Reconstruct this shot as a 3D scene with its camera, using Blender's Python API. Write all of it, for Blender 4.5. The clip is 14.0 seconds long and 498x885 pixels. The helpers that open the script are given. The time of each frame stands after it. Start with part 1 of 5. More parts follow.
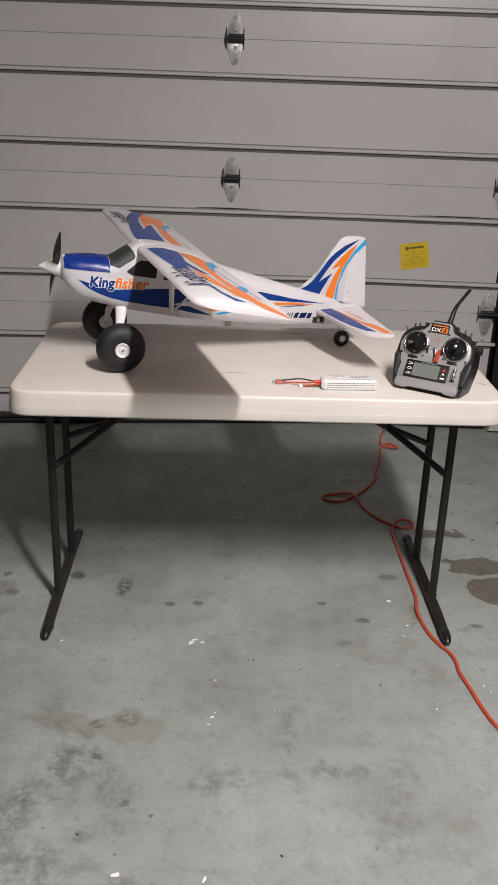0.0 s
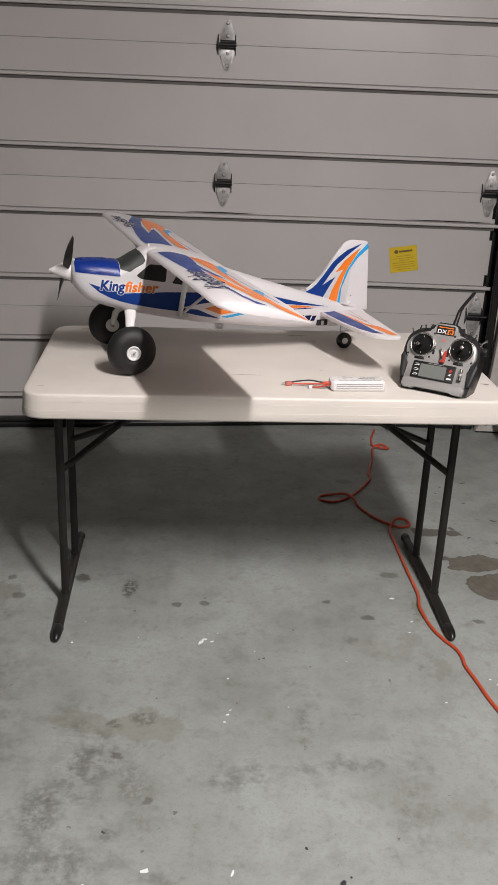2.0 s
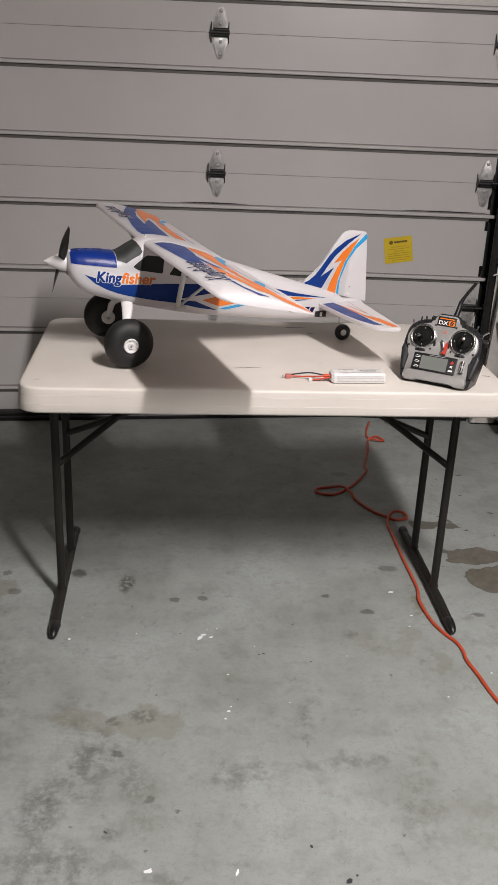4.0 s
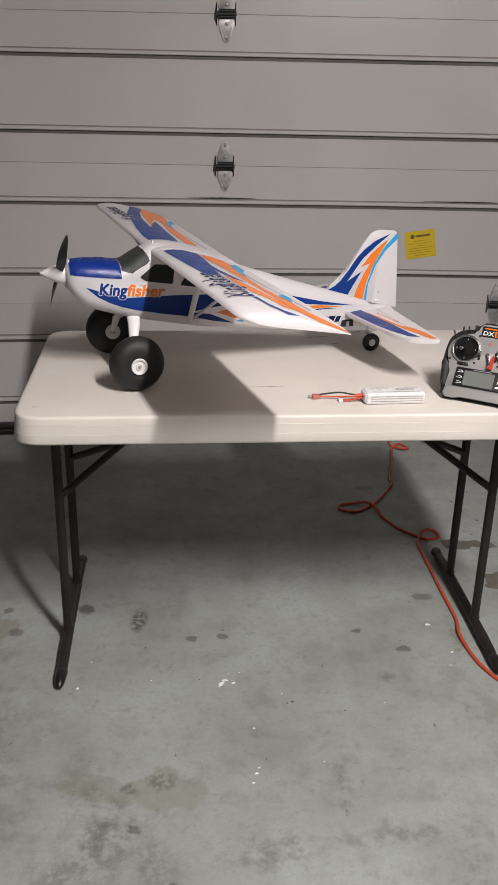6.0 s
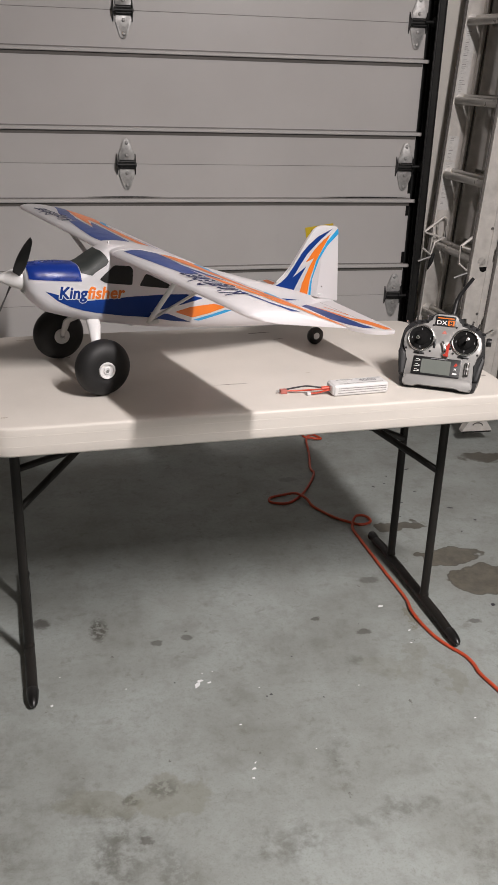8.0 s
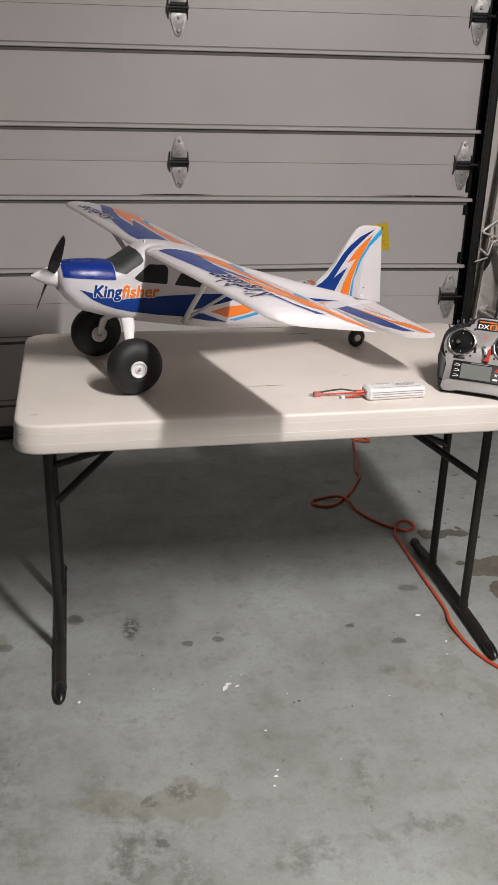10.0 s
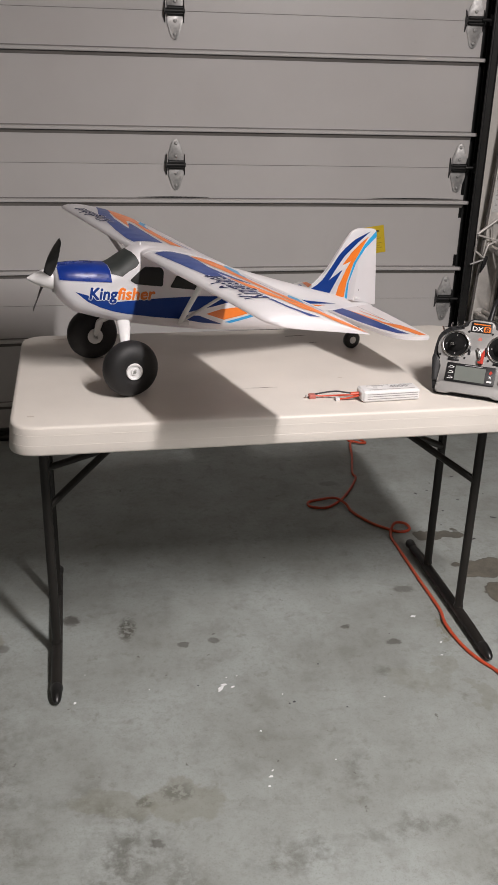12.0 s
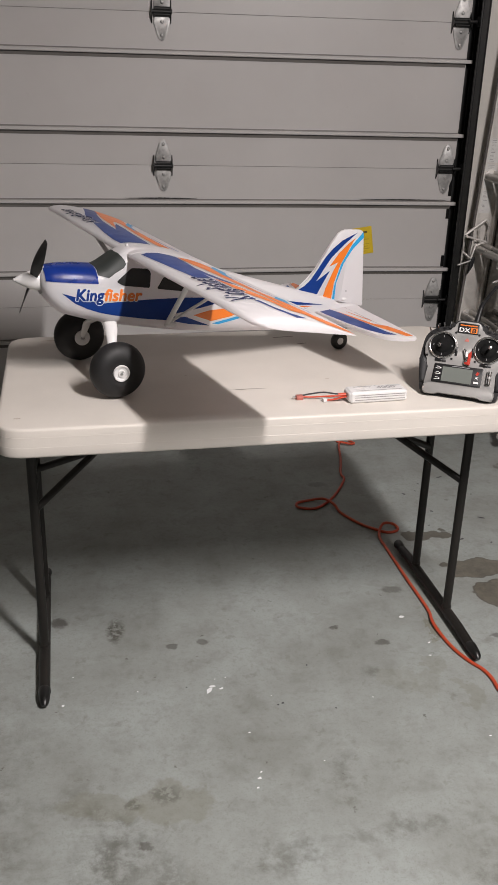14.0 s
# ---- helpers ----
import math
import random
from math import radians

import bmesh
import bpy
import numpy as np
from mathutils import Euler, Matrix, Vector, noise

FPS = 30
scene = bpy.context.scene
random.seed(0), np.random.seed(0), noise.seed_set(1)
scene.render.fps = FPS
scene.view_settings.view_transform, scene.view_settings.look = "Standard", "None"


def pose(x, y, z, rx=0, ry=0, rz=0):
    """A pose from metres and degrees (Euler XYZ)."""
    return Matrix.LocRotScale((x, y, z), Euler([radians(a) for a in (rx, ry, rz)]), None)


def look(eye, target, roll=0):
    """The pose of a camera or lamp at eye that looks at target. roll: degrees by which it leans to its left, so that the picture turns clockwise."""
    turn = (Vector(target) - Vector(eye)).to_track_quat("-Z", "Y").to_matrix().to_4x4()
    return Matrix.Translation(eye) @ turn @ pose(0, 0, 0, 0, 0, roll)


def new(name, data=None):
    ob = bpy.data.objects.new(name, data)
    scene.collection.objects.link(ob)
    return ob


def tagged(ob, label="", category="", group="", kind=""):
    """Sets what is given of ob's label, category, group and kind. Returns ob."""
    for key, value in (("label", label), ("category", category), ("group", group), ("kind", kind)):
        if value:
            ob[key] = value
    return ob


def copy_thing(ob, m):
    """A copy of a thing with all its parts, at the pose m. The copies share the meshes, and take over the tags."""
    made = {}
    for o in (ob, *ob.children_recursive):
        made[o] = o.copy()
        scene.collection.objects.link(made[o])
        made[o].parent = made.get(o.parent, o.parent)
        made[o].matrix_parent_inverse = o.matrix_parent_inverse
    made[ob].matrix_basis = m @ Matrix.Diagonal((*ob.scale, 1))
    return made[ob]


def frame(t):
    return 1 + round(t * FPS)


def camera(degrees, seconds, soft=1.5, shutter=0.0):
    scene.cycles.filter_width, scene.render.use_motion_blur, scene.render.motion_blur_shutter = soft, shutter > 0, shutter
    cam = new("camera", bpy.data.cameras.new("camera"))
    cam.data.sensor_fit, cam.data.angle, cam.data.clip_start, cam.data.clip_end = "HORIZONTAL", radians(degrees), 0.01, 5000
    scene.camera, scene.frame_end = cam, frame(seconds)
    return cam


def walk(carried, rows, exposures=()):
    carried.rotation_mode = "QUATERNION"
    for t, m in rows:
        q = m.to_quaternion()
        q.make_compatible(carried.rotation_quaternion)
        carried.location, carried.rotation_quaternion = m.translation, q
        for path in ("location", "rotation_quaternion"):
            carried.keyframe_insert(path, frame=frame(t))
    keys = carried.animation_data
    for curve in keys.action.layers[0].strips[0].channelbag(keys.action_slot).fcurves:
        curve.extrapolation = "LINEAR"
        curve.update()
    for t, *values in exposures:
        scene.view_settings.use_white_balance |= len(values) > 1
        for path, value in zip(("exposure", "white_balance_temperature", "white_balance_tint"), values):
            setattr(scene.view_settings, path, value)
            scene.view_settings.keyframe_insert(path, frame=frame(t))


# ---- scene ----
cam = camera(31.5, 14.0)
PATH = [
    (0, (-0.077, 0.359, 1.432), (-0.135, 2.21, 0.677), 2.1),
    (0.5, (-0.096, 0.353, 1.435), (-0.149, 2.205, 0.682), 2.1),
    (1, (-0.146, 0.34, 1.433), (-0.185, 2.194, 0.684), 2.1),
    (1.5, (-0.168, 0.328, 1.433), (-0.18, 2.184, 0.689), 2.3),
    (2, (-0.185, 0.324, 1.434), (-0.171, 2.18, 0.689), 2.4),
    (4.3, (-0.222, 0.366, 1.423), (-0.175, 2.211, 0.653), 2.5),
    (4.5, (-0.226, 0.408, 1.417), (-0.175, 2.243, 0.623), 2.5),
    (5, (-0.221, 0.518, 1.415), (-0.176, 2.352, 0.619), 1.8),
    (5.5, (-0.224, 0.59, 1.42), (-0.183, 2.426, 0.627), 1.5),
    (6, (-0.256, 0.605, 1.424), (-0.223, 2.443, 0.636), 1.3),
    (6.5, (-0.372, 0.612, 1.429), (-0.243, 2.448, 0.647), 1.8),
    (7, (-0.486, 0.628, 1.424), (-0.17, 2.441, 0.64), 2.5),
    (7.5, (-0.552, 0.632, 1.418), (-0.175, 2.434, 0.638), 2.1),
    (8, (-0.54, 0.628, 1.42), (-0.162, 2.428, 0.635), 1.9),
    (8.5, (-0.485, 0.632, 1.422), (-0.214, 2.449, 0.63), 1.2),
    (8.7, (-0.477, 0.634, 1.423), (-0.207, 2.450, 0.629), 1.4),
    (10.8, (-0.456, 0.646, 1.423), (-0.244, 2.469, 0.628), 1.6),
    (11, (-0.456, 0.646, 1.423), (-0.237, 2.469, 0.628), 1.6),
    (11.5, (-0.456, 0.642, 1.426), (-0.229, 2.463, 0.631), 1.6),
    (12, (-0.453, 0.635, 1.426), (-0.218, 2.457, 0.635), 1.6),
    (12.5, (-0.45, 0.634, 1.428), (-0.205, 2.455, 0.636), 1.6),
    (13, (-0.448, 0.637, 1.428), (-0.197, 2.457, 0.637), 1.6),
    (13.5, (-0.443, 0.639, 1.425), (-0.187, 2.459, 0.636), 1.6),
    (14, (-0.448, 0.636, 1.427), (-0.19, 2.456, 0.638), 1.7),
]
walk(cam, [(t, look(eye, target, roll)) for t, eye, target, roll in PATH])

# ---- world and light ----
world = bpy.data.worlds.new("world")
world.use_nodes = True
scene.world = world
world.node_tree.nodes["Background"].inputs[0].default_value = (0.5, 0.52, 0.55, 1)
world.node_tree.nodes["Background"].inputs[1].default_value = 0.0
scene.view_settings.exposure = 0.0

STRIP = pose(0.630, 0.62, 2.75, 17, 0, 16)
# The second lamp is added fill, bounced off the ceiling to lift the shadows
for name, energy, colour, size, back in (("strip_light", 121, (1.0, 0.936, 0.925), 0.09, 0), ("strip_uplight", 34, (1.0, 0.80, 0.73), 0.09, 180)):
    lamp = bpy.data.lights.new(name, "AREA")
    lamp.energy, lamp.color, lamp.shape, lamp.size, lamp.size_y = energy, colour, "RECTANGLE", size, 0.92
    new(name, lamp).matrix_world = STRIP @ pose(0, 0, 0.07 if back else 0, 0, back, 0)


# ---- materials ----
class Nodes:
    """A short way to wire a node material."""

    def __init__(self, name):
        self.mat = bpy.data.materials.new(name)
        self.mat.use_nodes = True
        self.tree = self.mat.node_tree
        self.bsdf = self.tree.nodes["Principled BSDF"]
        self.coord = self.tree.nodes.new("ShaderNodeTexCoord").outputs["Object"]

    def add(self, kind, *links, **values):
        n = self.tree.nodes.new(kind)
        for k, v in values.items():
            if k == "op":
                n.operation = v
            elif k == "blend":
                n.data_type, n.blend_type = "RGBA", v
        for slot, src in links:
            if isinstance(src, bpy.types.NodeSocket):
                self.tree.links.new(src, n.inputs[slot])
            else:
                n.inputs[slot].default_value = src
        return n

    def noise(self, scale, detail=4.0, rough=0.55, vector=None, warp=0.0):
        n = self.add("ShaderNodeTexNoise", ("Vector", vector or self.coord), ("Scale", scale), ("Detail", detail), ("Roughness", rough), ("Distortion", warp))
        return n.outputs["Fac"]

    def span(self, value, a, b, c=0.0, d=1.0):
        n = self.add("ShaderNodeMapRange", ("Value", value), ("From Min", a), ("From Max", b), ("To Min", c), ("To Max", d))
        n.clamp = True
        return n.outputs[0]

    def math(self, op, a, b):
        return self.add("ShaderNodeMath", (0, a), (1, b), op=op).outputs[0]

    def mix(self, fac, a, b, blend="MIX"):
        a = (*a, 1) if isinstance(a, tuple) else a
        b = (*b, 1) if isinstance(b, tuple) else b
        return self.add("ShaderNodeMix", (0, fac), (6, a), (7, b), blend=blend).outputs[2]

    def put(self, slot, value):
        if isinstance(value, bpy.types.NodeSocket):
            self.tree.links.new(value, self.bsdf.inputs[slot])
        else:
            self.bsdf.inputs[slot].default_value = (*value, 1) if isinstance(value, tuple) else value

    def bump(self, height, strength, distance=0.002):
        n = self.add("ShaderNodeBump", ("Height", height), ("Strength", strength), ("Distance", distance))
        self.put("Normal", n.outputs[0])


def surface(name, colour, rough=0.5, metal=0.0, vary=0.06, coarse=6.0, fine=120.0, bump=0.1, coat=0.0, depth=0.001):
    """A surface with stains at a coarse scale and grain at a fine one."""
    n = Nodes(name)
    big, small = n.noise(coarse, 5), n.noise(fine, 3)
    dark = tuple(c * (1 - vary * 2.2) for c in colour)
    tone = n.mix(n.span(big, 0.35, 0.7), colour, dark)
    tone = n.mix(n.span(small, 0.3, 0.75, 0, vary * 2.5), tone, tuple(c * 0.7 for c in colour))
    n.put("Base Color", tone)
    n.put("Roughness", n.span(big, 0.25, 0.75, max(0.02, rough - 0.07), min(1, rough + 0.09)))
    n.put("Metallic", metal)
    n.put("Coat Weight", coat)
    if bump:
        n.bump(small, bump, depth)
    return n.mat


def floor_paint():
    """Grey floor paint on concrete: mottled, with tyre dirt, oil spots and a damp brown patch."""
    n = Nodes("painted_concrete")
    geo = n.tree.nodes.new("ShaderNodeNewGeometry").outputs["Position"]
    wob = n.add("ShaderNodeTexNoise", ("Vector", geo), ("Scale", 11.0), ("Detail", 5.0), ("Roughness", 0.62)).outputs["Color"]
    wob = n.add("ShaderNodeVectorMath", (0, wob), (1, (0.5, 0.5, 0.5)), op="SUBTRACT").outputs[0]
    warped = n.add("ShaderNodeVectorMath", (0, wob), (1, (0.16, 0.16, 0.0)), (2, geo), op="MULTIPLY_ADD").outputs[0]
    fine = n.add("ShaderNodeTexNoise", ("Vector", geo), ("Scale", 60.0), ("Detail", 5.0), ("Roughness", 0.6)).outputs["Color"]
    fine = n.add("ShaderNodeVectorMath", (0, fine), (1, (0.5, 0.5, 0.5)), op="SUBTRACT").outputs[0]
    ragged = n.add("ShaderNodeVectorMath", (0, fine), (1, (0.04, 0.04, 0.0)), (2, warped), op="MULTIPLY_ADD").outputs[0]
    small = n.add("ShaderNodeVectorMath", (0, fine), (1, (0.03, 0.03, 0.0)), (2, geo), op="MULTIPLY_ADD").outputs[0]

    def blot(where, x, y, rx, ry, soft):
        away = n.add("ShaderNodeVectorMath", (0, where), (1, (x, y, 0.0)), op="SUBTRACT").outputs[0]
        away = n.add("ShaderNodeVectorMath", (0, away), (1, (1 / rx, 1 / ry, 0.0)), op="MULTIPLY").outputs[0]
        away = n.add("ShaderNodeVectorMath", (0, away), op="LENGTH").outputs["Value"]
        return n.span(away, 1.0 - soft, 1.0 + soft * 0.4, 1.0, 0.0)

    tone = n.mix(n.span(n.noise(3.1, 7, 0.62, geo), 0.36, 0.66), (0.320, 0.348, 0.336), (0.236, 0.250, 0.234))
    tone = n.mix(n.span(n.noise(13, 7, 0.72, geo, 0.12), 0.49, 0.66, 0, 0.40), tone, (0.172, 0.176, 0.157))
    tone = n.mix(n.span(n.noise(21, 6, 0.7, small), 0.58, 0.66, 0, 0.35), tone, (0.148, 0.148, 0.124))
    tone = n.mix(n.span(n.noise(70, 6, 0.75, geo), 0.50, 0.72, 0, 0.45), tone, (0.185, 0.184, 0.165))
    tone = n.mix(n.span(n.noise(240, 3, 0.6, geo), 0.54, 0.76, 0, 0.40), tone, (0.14, 0.14, 0.125))
    tone = n.mix(n.span(n.noise(95, 4, 0.7, geo), 0.66, 0.74, 0, 0.40), tone, (0.43, 0.45, 0.44))
    tone = n.mix(n.span(n.noise(38, 2, 0.5, small), 0.735, 0.765, 0, 0.65), tone, (0.085, 0.080, 0.068))
    gaps = n.span(n.noise(26, 7, 0.76, geo, 0.1), 0.42, 0.60)
    tread = n.span(n.noise(75, 3, 0.6, geo), 0.40, 0.52)
    # broad smears of tyre dirt
    for x, y, rx, ry, k in ((-0.52, 1.87, 0.10, 0.11, 0.5), (-0.50, 1.95, 0.07, 0.08, 0.45), (-0.585, 1.756, 0.045, 0.085, 0.45), (-0.50, 1.625, 0.12, 0.065, 0.45), (-0.68, 1.62, 0.16, 0.14, 0.3), (-0.365, 1.78, 0.03, 0.07, 0.35), (-0.32, 1.60, 0.05, 0.04, 0.35), (-0.695, 1.937, 0.05, 0.05, 0.35), (-0.80, 2.10, 0.10, 0.28, 0.35), (0.22, 1.80, 0.05, 0.10, 0.4), (-0.95, 2.55, 0.12, 0.10, 0.5), (-0.595, 2.05, 0.09, 0.05, 0.3), (-0.514, 2.012, 0.050, 0.018, 0.5), (-0.43, 1.70, 0.014, 0.03, 0.5), (-0.01, 2.09, 0.030, 0.075, 0.35), (0.142, 2.416, 0.06, 0.04, 0.4), (-0.168, 1.88, 0.12, 0.06, 0.4), (0.10, 1.93, 0.14, 0.03, 0.4)):
        f = n.math("MULTIPLY", n.math("MULTIPLY", blot(warped, x, y, rx, ry, 0.8), gaps), k)
        tone = n.mix(f, tone, (0.075, 0.072, 0.060))
    # tan patches where the paint has worn
    for x, y, rx, ry, k in ((-0.375, 2.045, 0.085, 0.055, 0.45), (-0.53, 2.04, 0.11, 0.035, 0.38), (0.31, 2.43, 0.030, 0.035, 0.32), (0.37, 2.325, 0.026, 0.052, 0.34), (0.27, 2.37, 0.050, 0.045, 0.22), (0.20, 2.40, 0.05, 0.05, 0.25), (-0.93, 2.62, 0.10, 0.05, 0.55), (0.352, 2.60, 0.012, 0.06, 0.8)):
        tone = n.mix(n.math("MULTIPLY", blot(ragged, x, y, rx, ry, 0.16), k), tone, (0.190, 0.190, 0.150))
    # oil spots
    for x, y, rx, ry, k in ((-0.446, 1.934, 0.015, 0.013, 0.6), (-0.668, 2.716, 0.03, 0.022, 0.5), (-0.362, 2.582, 0.018, 0.013, 0.6), (-0.28, 2.594, 0.018, 0.013, 0.55), (0.085, 2.627, 0.017, 0.010, 0.65), (0.203, 2.548, 0.024, 0.015, 0.6), (-0.835, 2.60, 0.022, 0.02, 0.5), (-0.665, 2.71, 0.025, 0.025, 0.45), (0.30, 2.80, 0.035, 0.02, 0.5), (-0.36, 1.80, 0.012, 0.012, 0.5), (-0.88, 2.70, 0.015, 0.015, 0.55), (0.53, 2.55, 0.022, 0.012, 0.6), (0.22, 3.52, 0.04, 0.02, 0.3)):
        tone = n.mix(n.math("MULTIPLY", blot(small, x, y, rx * 0.95, ry * 0.95, 0.28), k), tone, (0.062, 0.053, 0.048))
    # trodden marks
    for x, y, rx, ry, k in ((-0.513, 2.662, 0.024, 0.056, 0.75), (-0.400, 2.066, 0.036, 0.026, 0.42), (-0.470, 2.045, 0.020, 0.016, 0.45), (-0.585, 1.755, 0.050, 0.095, 0.25), (-0.400, 1.850, 0.034, 0.065, 0.25), (-0.545, 1.640, 0.060, 0.045, 0.2)):
        f = n.math("MULTIPLY", n.math("MULTIPLY", blot(small, x, y, rx, ry, 0.4), tread), k)
        tone = n.mix(f, tone, (0.060, 0.055, 0.045))
    lobe = n.add("ShaderNodeTexNoise", ("Vector", geo), ("Scale", 13.0), ("Detail", 2.5), ("Roughness", 0.5)).outputs["Color"]
    lobe = n.add("ShaderNodeVectorMath", (0, lobe), (1, (0.5, 0.5, 0.5)), op="SUBTRACT").outputs[0]
    lobed = n.add("ShaderNodeVectorMath", (0, lobe), (1, (0.17, 0.13, 0.0)), (2, geo), op="MULTIPLY_ADD").outputs[0]
    # the damp brown patch behind the table leg
    damp = n.math("MAXIMUM", blot(lobed, 0.600, 2.900, 0.105, 0.050, 0.10), blot(lobed, 0.690, 2.745, 0.15, 0.085, 0.08))
    damp = n.math("MAXIMUM", damp, n.math("MULTIPLY", blot(lobed, 0.515, 3.125, 0.075, 0.035, 0.15), 0.8))
    damp = n.math("MAXIMUM", damp, n.math("MULTIPLY", blot(lobed, 1.08, 3.62, 0.10, 0.05, 0.2), 0.7))
    rim = n.math("MULTIPLY", damp, n.math("SUBTRACT", 1.0, damp))
    tone = n.mix(n.math("MULTIPLY", damp, 0.80), tone, n.mix(n.span(n.noise(24, 5, 0.65, geo), 0.40, 0.62), (0.112, 0.096, 0.070), (0.066, 0.055, 0.040)))
    tone = n.mix(n.math("MULTIPLY", rim, 2.4), tone, (0.050, 0.040, 0.028))
    n.put("Base Color", tone)
    rough = n.span(n.noise(5, 5, 0.6, geo), 0.3, 0.7, 0.42, 0.60)
    n.put("Roughness", n.math("SUBTRACT", rough, n.math("MULTIPLY", damp, 0.10)))
    n.put("Specular IOR Level", 0.16)
    n.bump(n.noise(70, 6, 0.65, geo), 0.25, 0.0015)
    return n.mat


def door_paint():
    n = Nodes("door_paint")
    geo = n.tree.nodes.new("ShaderNodeNewGeometry").outputs["Position"]
    tone = n.mix(n.span(n.noise(1.4, 5, 0.6, geo), 0.3, 0.7), (0.509, 0.494, 0.484), (0.451, 0.437, 0.428))
    tone = n.mix(n.span(n.noise(38, 4, 0.7, geo), 0.66, 0.76, 0, 0.25), tone, (0.35, 0.334, 0.318))
    n.put("Base Color", tone)
    n.put("Roughness", n.span(n.noise(6, 4, 0.5, geo), 0.3, 0.7, 0.28, 0.40))
    n.bump(n.noise(3.5, 3, 0.5, geo), 0.22, 0.004)
    return n.mat


FLOOR = floor_paint()
DOOR = door_paint()
# One dark tone: painted rib shadow, section joints, rail edges, slots, rivets
SHADE_DARK = surface("rib_shade_and_dark_joints", (0.130, 0.120, 0.110), 0.6, vary=0.15, coarse=4, fine=60, bump=0.1)
# Shade of the sloping rib top, laid on as a grey strip
RIB_TOP_SHADE = surface("rib_top_shade_grey", (0.215, 0.200, 0.190), 0.6, vary=0.15, coarse=4, fine=60, bump=0.1)
# Kept dark to limit bounced fill; west and south walls are out of view
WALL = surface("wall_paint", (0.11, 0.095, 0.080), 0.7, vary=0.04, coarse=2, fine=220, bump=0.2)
JAMB = surface("jamb_paint", (0.62, 0.595, 0.55), 0.55, vary=0.06, coarse=5, fine=90, bump=0.15)
CEIL = surface("ceiling_paint", (0.62, 0.60, 0.57), 0.85, vary=0.03, coarse=2, fine=160, bump=0.4, depth=0.003)
PLASTIC = surface("beige_plastic", (0.66, 0.622, 0.570), 0.46, vary=0.05, coarse=4, fine=420, bump=0.35, depth=0.0006)
LEG = surface("leg_enamel", (0.020, 0.0182, 0.0162), 0.42, vary=0.12, coarse=14, fine=200, bump=0.12)
LEG.node_tree.nodes["Principled BSDF"].inputs["Specular IOR Level"].default_value = 0.3
RUBBER = surface("black_rubber", (0.010, 0.010, 0.010), 0.34, vary=0.10, coarse=30, fine=260, bump=0.12)
FOAMTYRE = surface("tyre_foam", (0.013, 0.013, 0.0135), 0.55, vary=0.10, coarse=22, fine=500, bump=0.35, depth=0.0006)
GALV = surface("galvanised_steel", (0.52, 0.515, 0.505), 0.46, metal=0.55, vary=0.18, coarse=60, fine=300, bump=0.08)
TRACK = surface("track_steel", (0.045, 0.045, 0.044), 0.42, metal=0.75, vary=0.16, coarse=14, fine=160, bump=0.1)
BLACKSTEEL = surface("black_steel", (0.018, 0.018, 0.018), 0.42, metal=0.3, vary=0.1, coarse=20, fine=150, bump=0.1)
ALU = surface("aluminium", (0.68, 0.65, 0.61), 0.40, metal=0.12, vary=0.12, coarse=22, fine=240, bump=0.10)
FOAM = surface("white_foam", (0.83, 0.84, 0.865), 0.38, vary=0.015, coarse=14, fine=700, bump=0.12, depth=0.0004)
FOAM_TREE = FOAM.node_tree
THROUGH = FOAM_TREE.nodes.new("ShaderNodeBsdfTranslucent")
THROUGH.inputs[0].default_value = (1.0, 0.92, 0.90, 1)
BLEND = FOAM_TREE.nodes.new("ShaderNodeMixShader")
BLEND.inputs[0].default_value = 0.42
FOAM_TREE.links.new(FOAM_TREE.nodes["Principled BSDF"].outputs[0], BLEND.inputs[1])
FOAM_TREE.links.new(THROUGH.outputs[0], BLEND.inputs[2])
FOAM_TREE.links.new(BLEND.outputs[0], FOAM_TREE.nodes["Material Output"].inputs[0])
BLUE = surface("blue_film", (0.008, 0.040, 0.215), 0.32, vary=0.05, coarse=20, fine=400, bump=0.04)
NAVY = surface("navy_film", (0.006, 0.010, 0.065), 0.5, vary=0.05, coarse=20, fine=400, bump=0.04)
for film_paint in (BLUE, NAVY):
    film_paint.node_tree.nodes["Principled BSDF"].inputs["Specular IOR Level"].default_value = 0.2
HOOD = surface("blue_paint", (0.013, 0.058, 0.40), 0.28, vary=0.04, coarse=20, fine=500, bump=0.05)
ORANGE = surface("orange_film", (0.80, 0.195, 0.022), 0.34, vary=0.04, coarse=20, fine=400, bump=0.04)
LILAC = surface("lilac_film", (0.36, 0.36, 0.58), 0.34, vary=0.04, coarse=20, fine=400, bump=0.04)
CYAN = surface("cyan_film", (0.025, 0.33, 0.66), 0.34, vary=0.04, coarse=20, fine=400, bump=0.04)
WHITEFILM = surface("white_film", (0.80, 0.79, 0.785), 0.34, vary=0.02, coarse=20, fine=400, bump=0.0)
SEAM = surface("seam_shadow_grey", (0.42, 0.41, 0.41), 0.5, vary=0.03, coarse=20, fine=200, bump=0.0)
WINDSCREEN = surface("windscreen_tint", (0.026, 0.031, 0.029), 0.55, vary=0.05, coarse=20, fine=200, bump=0.0)
MATTE = surface("matte_black", (0.006, 0.006, 0.006), 0.8, vary=0.05, coarse=20, fine=200, bump=0.0)
MATTE.node_tree.nodes["Principled BSDF"].inputs["Specular IOR Level"].default_value = 0.15
RUNG = surface("rung_aluminium", (0.54, 0.52, 0.49), 0.30, metal=0.65, vary=0.07, coarse=18, fine=240, bump=0.1)
GLASSBLACK = surface("dark_window", (0.010, 0.011, 0.011), 0.35, vary=0.05, coarse=20, fine=200, bump=0.0)
